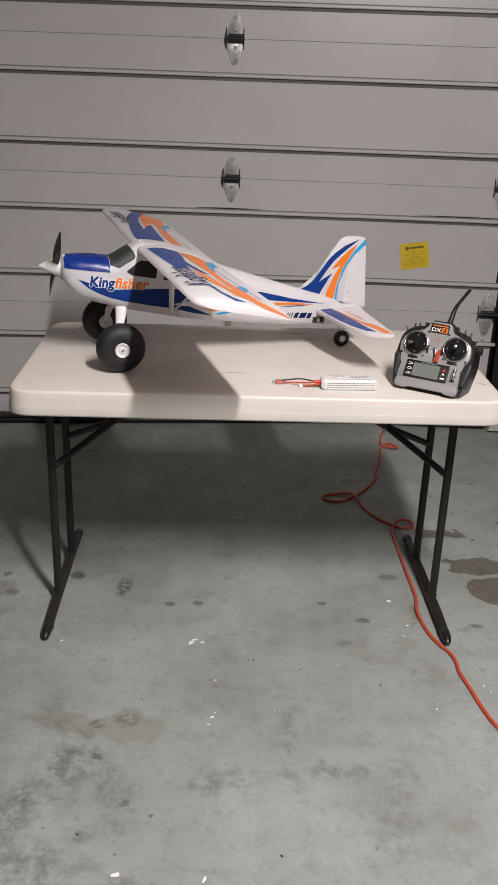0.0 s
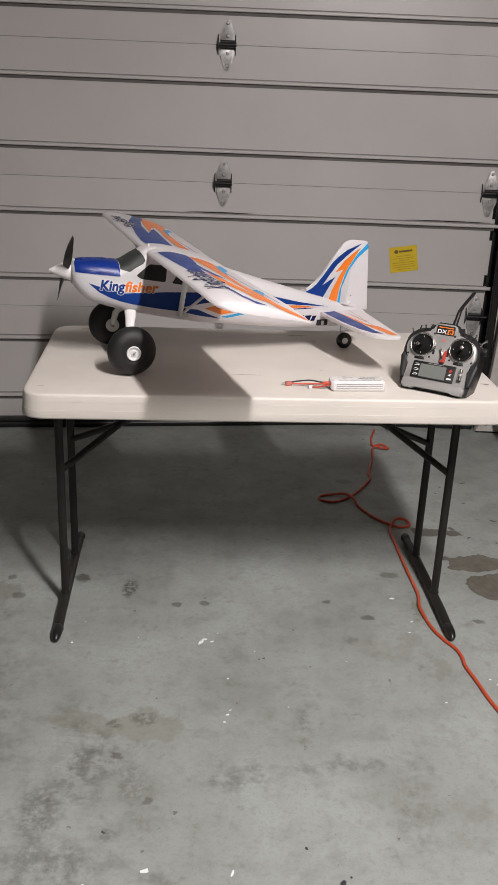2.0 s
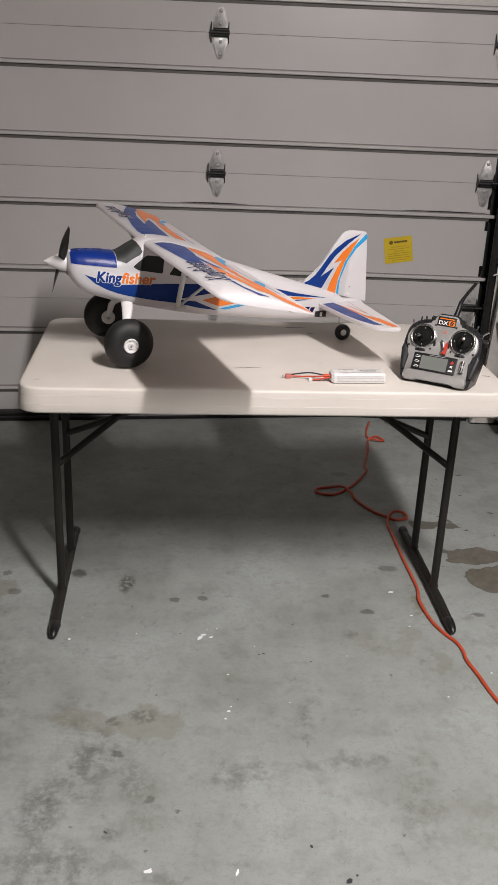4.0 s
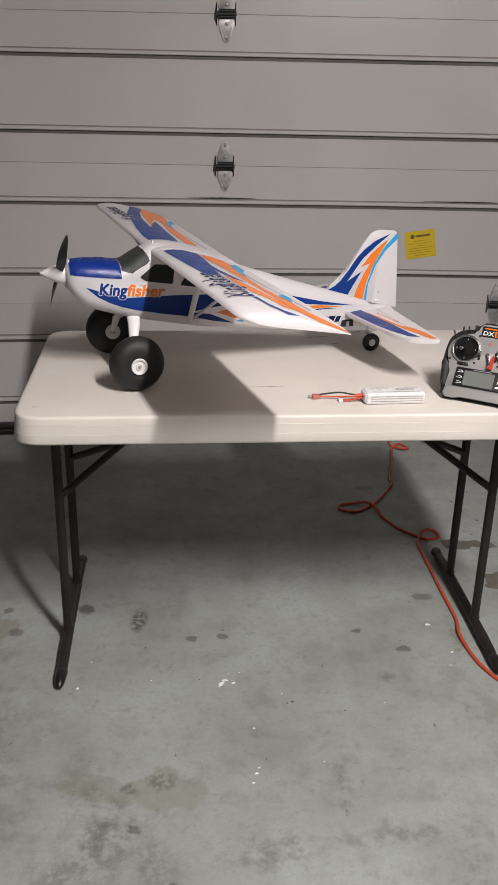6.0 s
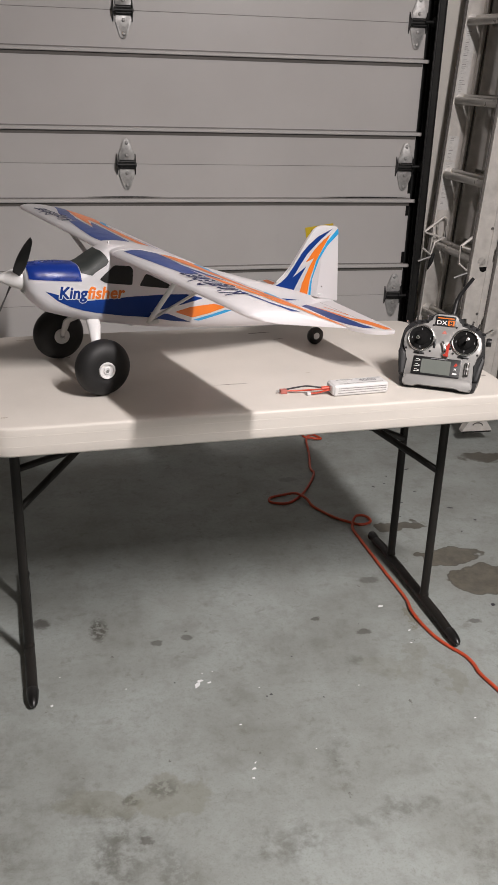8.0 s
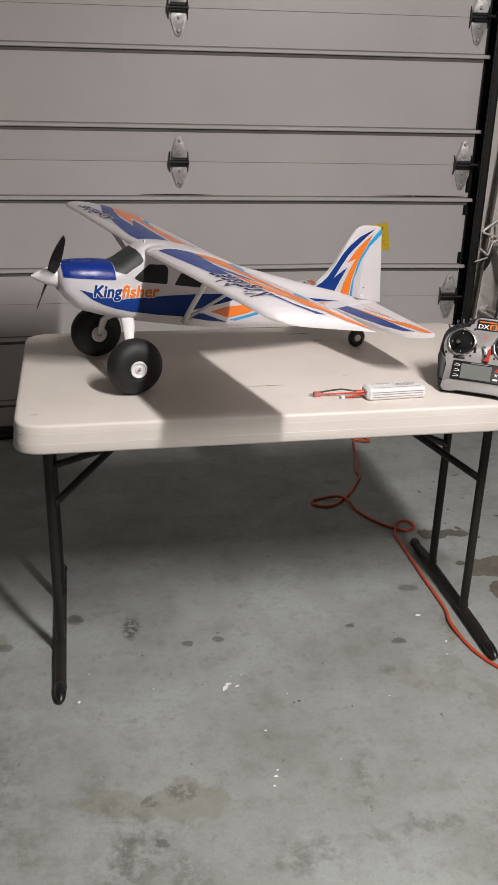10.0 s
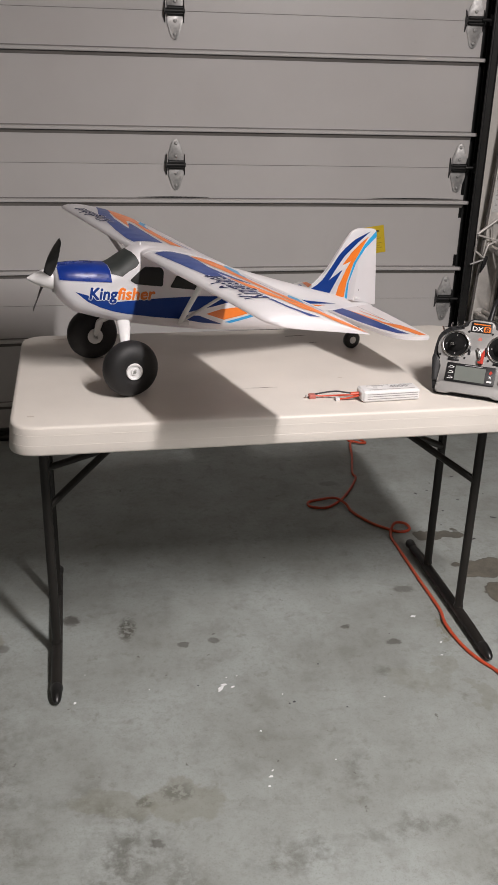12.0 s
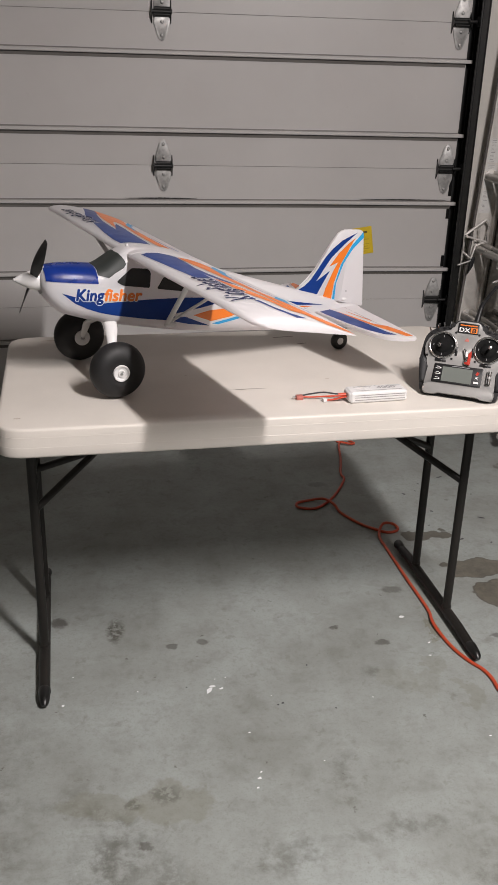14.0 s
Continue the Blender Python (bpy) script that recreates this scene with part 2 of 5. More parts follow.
WHITEPLA = surface("white_plastic", (0.74, 0.735, 0.73), 0.34, vary=0.03, coarse=30, fine=300, bump=0.05)
BLACKPLA = surface("black_plastic", (0.014, 0.014, 0.015), 0.35, vary=0.08, coarse=30, fine=300, bump=0.1)
SILVER = surface("silver_plastic", (0.33, 0.325, 0.315), 0.36, metal=0.25, vary=0.05, coarse=30, fine=350, bump=0.08)
CHROME = surface("chrome", (0.75, 0.75, 0.75), 0.14, metal=1.0, vary=0.03, coarse=30, fine=200, bump=0.0)
GRIP = surface("grip_rubber", (0.016, 0.0165, 0.018), 0.55, vary=0.08, coarse=30, fine=600, bump=0.3, depth=0.0004)
SCREEN = surface("lcd_glass", (0.165, 0.18, 0.165), 0.12, vary=0.03, coarse=20, fine=300, bump=0.0)
RED = surface("red_plastic", (0.46, 0.045, 0.030), 0.30, vary=0.05, coarse=30, fine=300, bump=0.05)
REDWIRE = surface("red_wire", (0.60, 0.075, 0.035), 0.38, vary=0.05, coarse=40, fine=400, bump=0.05)
PINKPLUG = surface("plug_red", (0.50, 0.16, 0.13), 0.45, vary=0.08, coarse=40, fine=400, bump=0.1)
SHRINK = surface("battery_wrap", (0.72, 0.715, 0.71), 0.28, vary=0.03, coarse=40, fine=260, bump=0.08)
GREYBAR = surface("grey_print", (0.30, 0.30, 0.31), 0.35, vary=0.05, coarse=40, fine=260, bump=0.0)
FAINTBAR = surface("faint_print", (0.33, 0.32, 0.31), 0.5, vary=0.1, coarse=40, fine=260, bump=0.0)
DARKBAR = surface("dark_print", (0.035, 0.035, 0.04), 0.4, vary=0.05, coarse=40, fine=260, bump=0.0)
CORD = surface("cord_jacket", (0.54, 0.072, 0.028), 0.42, vary=0.08, coarse=20, fine=300, bump=0.1)
YELLOW = surface("yellow_label", (0.66, 0.47, 0.012), 0.5, vary=0.04, coarse=20, fine=200, bump=0.05)
CHIP = surface("paint_chip", (0.78, 0.80, 0.81), 0.6, vary=0.03, coarse=60, fine=300, bump=0.1)
SCUFF = surface("table_scuff", (0.14, 0.115, 0.09), 0.6, vary=0.15, coarse=120, fine=500, bump=0.1)
GHOST = surface("faint_scuff", (0.50, 0.44, 0.375), 0.5, vary=0.1, coarse=120, fine=500, bump=0.1)
PAPER = surface("paper_label", (0.66, 0.65, 0.63), 0.55, vary=0.06, coarse=60, fine=300, bump=0.05)
PORCELAIN = surface("porcelain", (0.75, 0.74, 0.72), 0.25, vary=0.02, coarse=30, fine=200, bump=0.0)


# ---- mesh helpers ----
def part(name, bm, material, parent, label="", smooth=35):
    """Links a bmesh as one mesh object under a thing or a part."""
    mesh = bpy.data.meshes.new(name)
    bmesh.ops.recalc_face_normals(bm, faces=bm.faces)
    bm.to_mesh(mesh)
    bm.free()
    mesh.materials.append(material)
    if smooth:
        mesh.shade_smooth()
        mesh.set_sharp_from_angle(angle=radians(smooth))
    ob = new(name, mesh)
    ob.parent = parent
    return tagged(ob, label)


def share(name, mesh, parent, m):
    """Another object on the same mesh."""
    ob = new(name, mesh)
    ob.parent = parent
    ob.matrix_basis = m
    return ob


def thing(name, m, label, category, group="", kind=""):
    ob = new(name)
    ob.matrix_basis = m
    ob.empty_display_size = 0.05
    return tagged(ob, label, category, group, kind)


def box(x0, x1, y0, y1, z0, z1, bevel=0.0, seg=2, bm=None):
    bm = bm or bmesh.new()
    m = Matrix.LocRotScale(((x0 + x1) / 2, (y0 + y1) / 2, (z0 + z1) / 2), None, (x1 - x0, y1 - y0, z1 - z0))
    made = bmesh.ops.create_cube(bm, size=1, matrix=m)
    if bevel:
        edges = list({e for v in made["verts"] for e in v.link_edges})
        bmesh.ops.bevel(bm, geom=edges, offset=bevel, segments=seg, profile=0.5, affect="EDGES")
    return bm


def smooth_path(points, steps=8):
    """A Catmull-Rom curve through points."""
    p = [Vector(q) for q in points]
    p = [2 * p[0] - p[1]] + p + [2 * p[-1] - p[-2]]
    out = []
    for a, b, c, d in zip(p, p[1:], p[2:], p[3:]):
        for k in range(steps):
            t = k / steps
            out.append(0.5 * (2 * b + (c - a) * t + (2 * a - 5 * b + 4 * c - d) * t * t + (3 * b - a - 3 * c + d) * t ** 3))
    return out + [p[-2]]


def tube(points, radius, sides=10, bm=None, flat=1.0):
    """A round rod along points; flat squeezes it across."""
    bm = bm or bmesh.new()
    points = [Vector(q) for q in points]
    radii = radius if isinstance(radius, (list, tuple)) else [radius] * len(points)
    up, rings = Vector((0, 0, 1)), []
    for i, q in enumerate(points):
        ahead = (points[min(i + 1, len(points) - 1)] - points[max(i - 1, 0)]).normalized()
        if abs(ahead.dot(up)) > 0.97:
            up = Vector((1, 0, 0)) if abs(ahead.x) < 0.9 else Vector((0, 1, 0))
        side = ahead.cross(up).normalized()
        top = side.cross(ahead)
        rings.append([bm.verts.new(q + radii[i] * (math.cos(a) * side + flat * math.sin(a) * top)) for a in [2 * math.pi * k / sides for k in range(sides)]])
    for a, b in zip(rings, rings[1:]):
        for k in range(sides):
            bm.faces.new((a[k], a[(k + 1) % sides], b[(k + 1) % sides], b[k]))
    bm.faces.new(rings[0])
    bm.faces.new(rings[-1])
    return bm


def lathe(profile, m=None, sides=32, bm=None):
    """Turns (radius, height) pairs round the z axis, then lays the result by m."""
    bm = bm or bmesh.new()
    m = m or Matrix()
    rings = []
    for r, h in profile:
        if r < 1e-6:
            rings.append([bm.verts.new(m @ Vector((0, 0, h)))])
        else:
            rings.append([bm.verts.new(m @ Vector((r * math.cos(2 * math.pi * k / sides), r * math.sin(2 * math.pi * k / sides), h))) for k in range(sides)])
    for a, b in zip(rings, rings[1:]):
        for k in range(sides):
            j = (k + 1) % sides
            if len(a) == 1 and len(b) == 1:
                continue
            if len(a) == 1:
                bm.faces.new((a[0], b[k], b[j]))
            elif len(b) == 1:
                bm.faces.new((a[k], a[j], b[0]))
            else:
                bm.faces.new((a[k], a[j], b[j], b[k]))
    for ring in (rings[0], rings[-1]):
        if len(ring) > 1:
            bm.faces.new(ring)
    return bm


def prism(outline, depth, m=None, bevel=0.0, bm=None, seg=2):
    """An outline in x and z, thickened along y from 0 to depth."""
    bm = bm or bmesh.new()
    m = m or Matrix()
    front = [bm.verts.new(m @ Vector((x, 0, z))) for x, z in outline]
    back = [bm.verts.new(m @ Vector((x, depth, z))) for x, z in outline]
    faces = [bm.faces.new(front), bm.faces.new(back[::-1])]
    for k in range(len(outline)):
        j = (k + 1) % len(outline)
        faces.append(bm.faces.new((front[k], back[k], back[j], front[j])))
    if bevel:
        edges = [e for e in faces[0].edges] + [e for e in faces[1].edges]
        bmesh.ops.bevel(bm, geom=edges, offset=bevel, segments=seg, profile=0.5, affect="EDGES")
    return bm


def rounded(points, radius, steps=5):
    """The outline with its corners rounded."""
    out, n = [], len(points)
    radii = radius if isinstance(radius, (list, tuple)) else [radius] * n
    for i in range(n):
        a, b, c = Vector(points[i - 1]), Vector(points[i]), Vector(points[(i + 1) % n])
        r = min(radii[i], (a - b).length * 0.45, (c - b).length * 0.45)
        p, q = b + (a - b).normalized() * r, b + (c - b).normalized() * r
        for k in range(steps + 1):
            t = k / steps
            out.append(tuple((1 - t) ** 2 * p + 2 * t * (1 - t) * b + t * t * q))
    return out


def skin(bm, place, cut_x=(), cut_y=()):
    """Cuts a flat figure in x and y along lines, then lays each point on a surface."""
    for axis, cuts in ((Vector((1, 0, 0)), cut_x), (Vector((0, 1, 0)), cut_y)):
        for c in cuts:
            bmesh.ops.bisect_plane(bm, geom=bm.verts[:] + bm.edges[:] + bm.faces[:], plane_co=axis * c, plane_no=axis, dist=1e-6)
    bmesh.ops.triangulate(bm, faces=bm.faces)
    for v in bm.verts:
        v.co = place(v.co.x, v.co.y)
    return bm


def figure(outline):
    bm = bmesh.new()
    bm.faces.new([bm.verts.new((x, y, 0)) for x, y in outline])
    return bm


def steps(a, b, d):
    return [a + d * k for k in range(1, int((b - a) / d) + 1)]


def lettering(body, size, m=None, shear=0.0, fat=0.0, width=1.0):
    """The flat mesh of a word in the built-in font, its lower left corner at the origin."""
    curve = bpy.data.curves.new("lettering", "FONT")
    curve.body, curve.size, curve.shear, curve.offset, curve.resolution_u = body, size, shear, fat, 3
    ob = bpy.data.objects.new("lettering", curve)
    scene.collection.objects.link(ob)
    bpy.context.view_layer.update()
    mesh = bpy.data.meshes.new_from_object(ob.evaluated_get(bpy.context.evaluated_depsgraph_get()))
    bm = bmesh.new()
    bm.from_mesh(mesh)
    bpy.data.objects.remove(ob)
    bpy.data.curves.remove(curve)
    bpy.data.meshes.remove(mesh)
    for v in bm.verts:
        v.co = (m or Matrix()) @ Vector((v.co.x * width, v.co.y, 0))
    return bm


# ---- the garage ----
DOOR_Y, FRONT_Y = 4.200, 4.26
DOOR_L, DOOR_R = -1.49, 0.872
ROOM = (-3.60, 1.40, -3.40, 3.20)      # left, right, back, ceiling


def slab(name, label, category, material, *bounds):
    ob = part(name, box(*bounds), material, None, "", 0)
    return tagged(ob, label, category, "", "structure")


xl, xr, yb, zc = ROOM
slab("floor", "grey painted concrete garage floor with oil spots and tyre dirt", "floor", FLOOR, xl, xr, yb, FRONT_Y + 0.14, -0.12, 0)
slab("ceiling", "plain off-white garage ceiling", "ceiling", CEIL, xl, xr, yb, FRONT_Y + 0.14, zc, zc + 0.1)
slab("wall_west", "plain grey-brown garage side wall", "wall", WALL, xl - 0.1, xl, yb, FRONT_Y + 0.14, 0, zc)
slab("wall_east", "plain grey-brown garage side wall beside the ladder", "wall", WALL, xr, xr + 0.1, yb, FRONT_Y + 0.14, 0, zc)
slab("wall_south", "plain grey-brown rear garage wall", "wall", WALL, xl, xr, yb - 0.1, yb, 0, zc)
slab("wall_north", "off-white front wall beside the garage door", "wall", JAMB, 0.9105, xr, FRONT_Y, FRONT_Y + 0.14, 0, zc)
slab("wall_north_west", "off-white front wall beyond the garage door", "wall", JAMB, xl, DOOR_L - 0.08, FRONT_Y, FRONT_Y + 0.14, 0, zc)
slab("wall_north_top", "off-white header above the garage door", "wall", JAMB, DOOR_L - 0.08, 0.9100, FRONT_Y, FRONT_Y + 0.14, 2.14, zc)
slab("jamb", "white painted wooden jamb beside the garage door", "jamb", JAMB, 0.9105, 1.06, 4.205, 4.2595, 0, 2.14)
# Black here is the weatherstrip and also stands in for the gap's shadow
slab("trim", "black weatherstrip stop and painted gap shade beside the garage door", "trim", BLACKSTEEL, DOOR_R - 0.045, 0.9095, 4.232, FRONT_Y + 0.06, 0, 2.14)
slab("trim_west", "black weatherstrip stop and painted gap shade beside the garage door", "trim", BLACKSTEEL, DOOR_L - 0.08, DOOR_L + 0.02, 4.232, FRONT_Y + 0.06, 0, 2.14)


def garage_door():
    """A sectional steel door: four sections with pressed ribs, hinged at the joints."""
    door = thing("door_1", pose(0, 0, 0), "grey painted sectional steel garage door with pressed ribs, closed", "garage door", "", "structure")
    seams = [0.012, 0.527, 1.058, 1.590, 2.120]
    for k, (z0, z1) in enumerate(zip(seams, seams[1:])):
        sec = part("door_section", box(DOOR_L, DOOR_R - 0.014, DOOR_Y, DOOR_Y + 0.028, z0 + 0.0006, z1 - 0.0006, 0.0006, 1), DOOR, door, "", 0)
        for zr in (z0 + 0.127, z1 - 0.135):
            # pressed rib: sloping top, flat nose; strips below and above paint in its shade
            prof = [(0, 0.0068), (-0.010, 0.0066), (-0.0125, 0.0058), (-0.0135, 0.0040), (-0.0135, -0.0042), (-0.0125, -0.0060), (-0.010, -0.0068), (0, -0.0072)]
            bm = bmesh.new()
            ends = []
            for x in (DOOR_L + 0.004, DOOR_R + 0.006):
                ends.append([bm.verts.new((x, DOOR_Y + y, zr + z)) for y, z in prof])
            for j in range(len(prof)):
                i = (j + 1) % len(prof)
                bm.faces.new((ends[0][j], ends[1][j], ends[1][i], ends[0][i]))
            bm.faces.new(ends[0])
            bm.faces.new(ends[1])
            part("rib", bm, DOOR, sec, "", 25)
            part("groove", box(DOOR_L + 0.004, DOOR_R - 0.016, DOOR_Y - 0.0012, DOOR_Y + 0.001, zr - 0.0205, zr - 0.0072), SHADE_DARK, sec, "dark strip painted as the shadow under the rib", 0)
            part("lip", box(DOOR_L + 0.004, DOOR_R - 0.016, DOOR_Y - 0.0014, DOOR_Y + 0.001, zr + 0.0070, zr + 0.0112), RIB_TOP_SHADE, sec, "grey strip painted as the shaded top of the rib", 0)
    for z in seams[1:4]:
        part("seam", box(DOOR_L, DOOR_R - 0.015, DOOR_Y + 0.002, DOOR_Y + 0.026, z - 0.0008, z + 0.0008), SHADE_DARK, door, "thin joint between the sections", 0)
    rng = random.Random(5)
    for xa, xb, high in ((-0.46, -0.18, 0.0030), (0.48, 0.84, 0.0024)):
        n = 40
        swell = [high * math.sin(math.pi * k / n) ** 1.3 for k in range(n + 1)]
        xs = [xa + (xb - xa) * k / n for k in range(n + 1)]
        upper = [(x, 0.9366 + w * rng.uniform(0.7, 1.0)) for x, w in zip(xs, swell)]
        lower = [(x, 0.9362 - w * rng.uniform(0.5, 1.0)) for x, w in zip(xs, swell)]
        part("grime", prism(upper + lower[::-1], 0.0030, pose(0, DOOR_Y - 0.0028, 0)), RUBBER, door, "black grime above the rib", 0)
    for z0, z1 in ((0.862, 0.908), (0.952, 1.026), (0.664, 0.712)):
        part("edge_tape", box(0.845, 0.8575, DOOR_Y - 0.0009, DOOR_Y + 0.001, z0, z1), MATTE, door, "black tape on the section's edge", 0)
    part("bottom_seal", tube([(DOOR_L, DOOR_Y - 0.03, 0.016), (DOOR_R, DOOR_Y - 0.03, 0.016)], 0.016, 12), RUBBER, door, "black rubber seal along the floor")
    part("bottom_rail", box(DOOR_L, DOOR_R, DOOR_Y - 0.048, DOOR_Y + 0.004, 0.03, 0.042, 0.003), BLACKSTEEL, door, "black retainer above the seal")

    # one hinge: two diamond plates, a black rolled pin with side ears
    h = new("hinge")
    h.parent = door
    tagged(h, "galvanised diamond-shaped door hinge with black rolled pin")
    plate = rounded([(-0.027, 0.008), (-0.030, 0.035), (-0.013, 0.088), (0, 0.096), (0.013, 0.088), (0.030, 0.035), (0.027, 0.008)], 0.008)
    up = part("plate", prism(plate, 0.003, pose(0, -0.006, 0), 0.0008), GALV, h)
    low = share("plate", up.data, h, pose(0, 0, 0, 0, 180, 0))
    part("pin", tube([(-0.036, -0.017, 0), (0.036, -0.017, 0)], 0.0075, 12), BLACKSTEEL, h, "black steel pin")
    roll = part("knuckle", tube([(-0.028, -0.013, 0.010), (0.028, -0.013, 0.010)], 0.0070, 12), BLACKSTEEL, h)
    share("knuckle", roll.data, h, pose(0, 0.002, -0.019))
    ear = part("ear", prism(rounded([(-0.024, -0.008), (-0.010, -0.020), (0.004, -0.040), (0.004, 0.040), (-0.010, 0.020), (-0.024, 0.008)], 0.004), 0.0035, pose(0.0335, 0.0, 0, 0, 0, 90) @ pose(-0.004, 0, 0)), BLACKSTEEL, h, "black side ear")
    share("ear", ear.data, h, pose(-0.069, 0, 0))
    head = lathe([(0.0065, 0), (0.0065, 0.002), (0.0045, 0.005), (0, 0.006)], pose(0, -0.006, 0, 90, 0, 0), 12)
    screw = part("bolt", head, GALV, h)
    screw.location = (0, 0, 0.032)
    for z in (0.078, -0.032, -0.078):
        share("bolt", screw.data, h, pose(0, 0, z))
    h.matrix_basis = pose(-0.308, DOOR_Y, 1.590)
    spots = [(-0.308, 1.058), (-0.308, 0.527)]
    spots += [(x, z) for x in (0.822, -1.44) for z in (1.590, 1.058, 0.527)]
    for x, z in spots:
        copy_thing(h, pose(x, DOOR_Y, z))
    for z in (1.590, 1.058, 0.527):
        part("roller_stem", tube([(0.84, DOOR_Y - 0.03, z + 0.004), (0.872, DOOR_Y - 0.03, z + 0.004)], 0.006, 10), BLACKSTEEL, door, "black roller stem")
        part("roller", lathe([(0.0, -0.01), (0.02, -0.01), (0.022, 0), (0.02, 0.01), (0, 0.01)], pose(0.886, DOOR_Y - 0.03, z + 0.004, 0, 90, 0), 20), BLACKSTEEL, door, "black track roller")
    return door


def view_bow(x, z):
    """How far the door is bowed into the room, shaped to fit the camera's view."""
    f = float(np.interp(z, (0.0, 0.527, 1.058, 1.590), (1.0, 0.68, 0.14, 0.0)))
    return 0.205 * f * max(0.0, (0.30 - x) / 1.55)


def bow_to_view(door):
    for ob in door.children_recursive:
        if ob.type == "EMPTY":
            ob.location.y -= view_bow(ob.location.x, ob.location.z - 0.085)
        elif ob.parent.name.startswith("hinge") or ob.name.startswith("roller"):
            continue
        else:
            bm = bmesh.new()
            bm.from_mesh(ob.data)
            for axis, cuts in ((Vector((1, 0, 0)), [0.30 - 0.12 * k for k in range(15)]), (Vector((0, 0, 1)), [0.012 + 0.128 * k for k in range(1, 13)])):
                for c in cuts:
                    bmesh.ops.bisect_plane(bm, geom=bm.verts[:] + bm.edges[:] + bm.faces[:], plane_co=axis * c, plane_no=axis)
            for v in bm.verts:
                v.co.y -= view_bow(v.co.x, v.co.z)
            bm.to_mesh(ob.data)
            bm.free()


bow_to_view(garage_door())


def door_track():
    track = thing("door_track", pose(0, 0, 0), "dark steel vertical track beside the garage door", "door track")
    part("track_face", box(0.877, 0.899, 4.1275, 4.1310, 0.05, 2.10, 0.001, 1), TRACK, track, "worn grey steel track face")
    part("track_lip", tube([(0.874, 4.131, 0.05), (0.874, 4.131, 2.10)], 0.0045, 10), BLACKSTEEL, track, "black rolled lip")
    part("track_wall", box(0.8995, 0.9045, 4.126, 4.2045, 0.05, 2.10, 0.001, 1), BLACKSTEEL, track, "black side of the track")
    part("track_flange", box(0.880, 0.8995, 4.2005, 4.2045, 0.05, 2.10, 0.001, 1), BLACKSTEEL, track, "black rear flange")
    part("angle_iron", box(0.905, 0.909, 4.16, 4.231, 0.02, 2.10, 0.001, 1), BLACKSTEEL, track, "black steel angle against the jamb")
    for z in (0.25, 0.88, 1.42, 1.95):
        part("bracket", box(0.905, 0.940, 4.2265, 4.2310, z, z + 0.06, 0.001, 1), GALV, track, "galvanised wall bracket")
    return track


door_track()


def wall_label():
    lab = thing("warning_label", pose(0.484, DOOR_Y - 0.0005, 0.768, 0, -9, 0), "yellow warning sticker on the garage door", "label")
    part("sticker", box(-0.060, 0.060, -0.0012, 0, -0.055, 0.055), YELLOW, lab, "", 0)
    part("heading_bar", box(-0.018, 0.040, -0.0018, -0.0013, 0.030, 0.038), LABELINK, lab, "dark printed heading", 0)
    part("emblem", lathe([(0.0085, -0.0003), (0.0085, 0.0003)], pose(-0.030, -0.0015, 0.034, 90, 0, 0), 16), LABELINK, lab, "dark round printed sign", 0)
    for k, (a, b) in enumerate(((-0.030, 0.034), (-0.045, 0.045), (-0.020, 0.022), (-0.048, 0.046), (-0.048, 0.040), (-0.046, 0.047), (-0.030, 0.030))):
        z = 0.014 - 0.0095 * k
        part("print_line", box(a, b, -0.0017, -0.0013, z - 0.0013, z + 0.0013), GHOSTINK, lab, "faint printed line", 0)
    return lab


LABELINK = surface("label_heading", (0.14, 0.10, 0.012), 0.5, vary=0.05, coarse=20, fine=200, bump=0.0)
GHOSTINK = surface("yellow_ink", (0.42, 0.30, 0.012), 0.5, vary=0.05, coarse=20, fine=200, bump=0.0)
wall_label()


def ceiling_lamp():
    """A strip light hung at a slant, open towards the door."""
    light = thing("strip_light", STRIP, "slim strip light with white reflector hung from the ceiling", "ceiling lamp")
    part("housing", box(-0.060, 0.060, -0.50, 0.50, 0.030, 0.060, 0.006), TRACK, light, "grey steel light housing")
    for sgn in (-1, 1):
        part("reflector", prism([(0.045 * sgn, 0.028), (0.050 * sgn, 0.030), (0.075 * sgn, 0.004), (0.070 * sgn, 0.004)], 0.98, pose(0, -0.49, 0)), PORCELAIN, light, "white sloping reflector", 0)
    for y in (-0.44, 0.44):
        top = STRIP @ Vector((0, y, 0.06))
        part("hanger", tube([(0, y, 0.058), STRIP.inverted() @ Vector((top.x, top.y, zc))], 0.002, 6), GALV, light, "thin steel hanger wire")
    return light


ceiling_lamp()


# ---- the folding table ----
TOP = 0.730
TABLE = pose(-0.142, 2.7086, 0, 0, 0, 4.0)
HW, HD, THICK = 0.616, 0.3376, 0.064


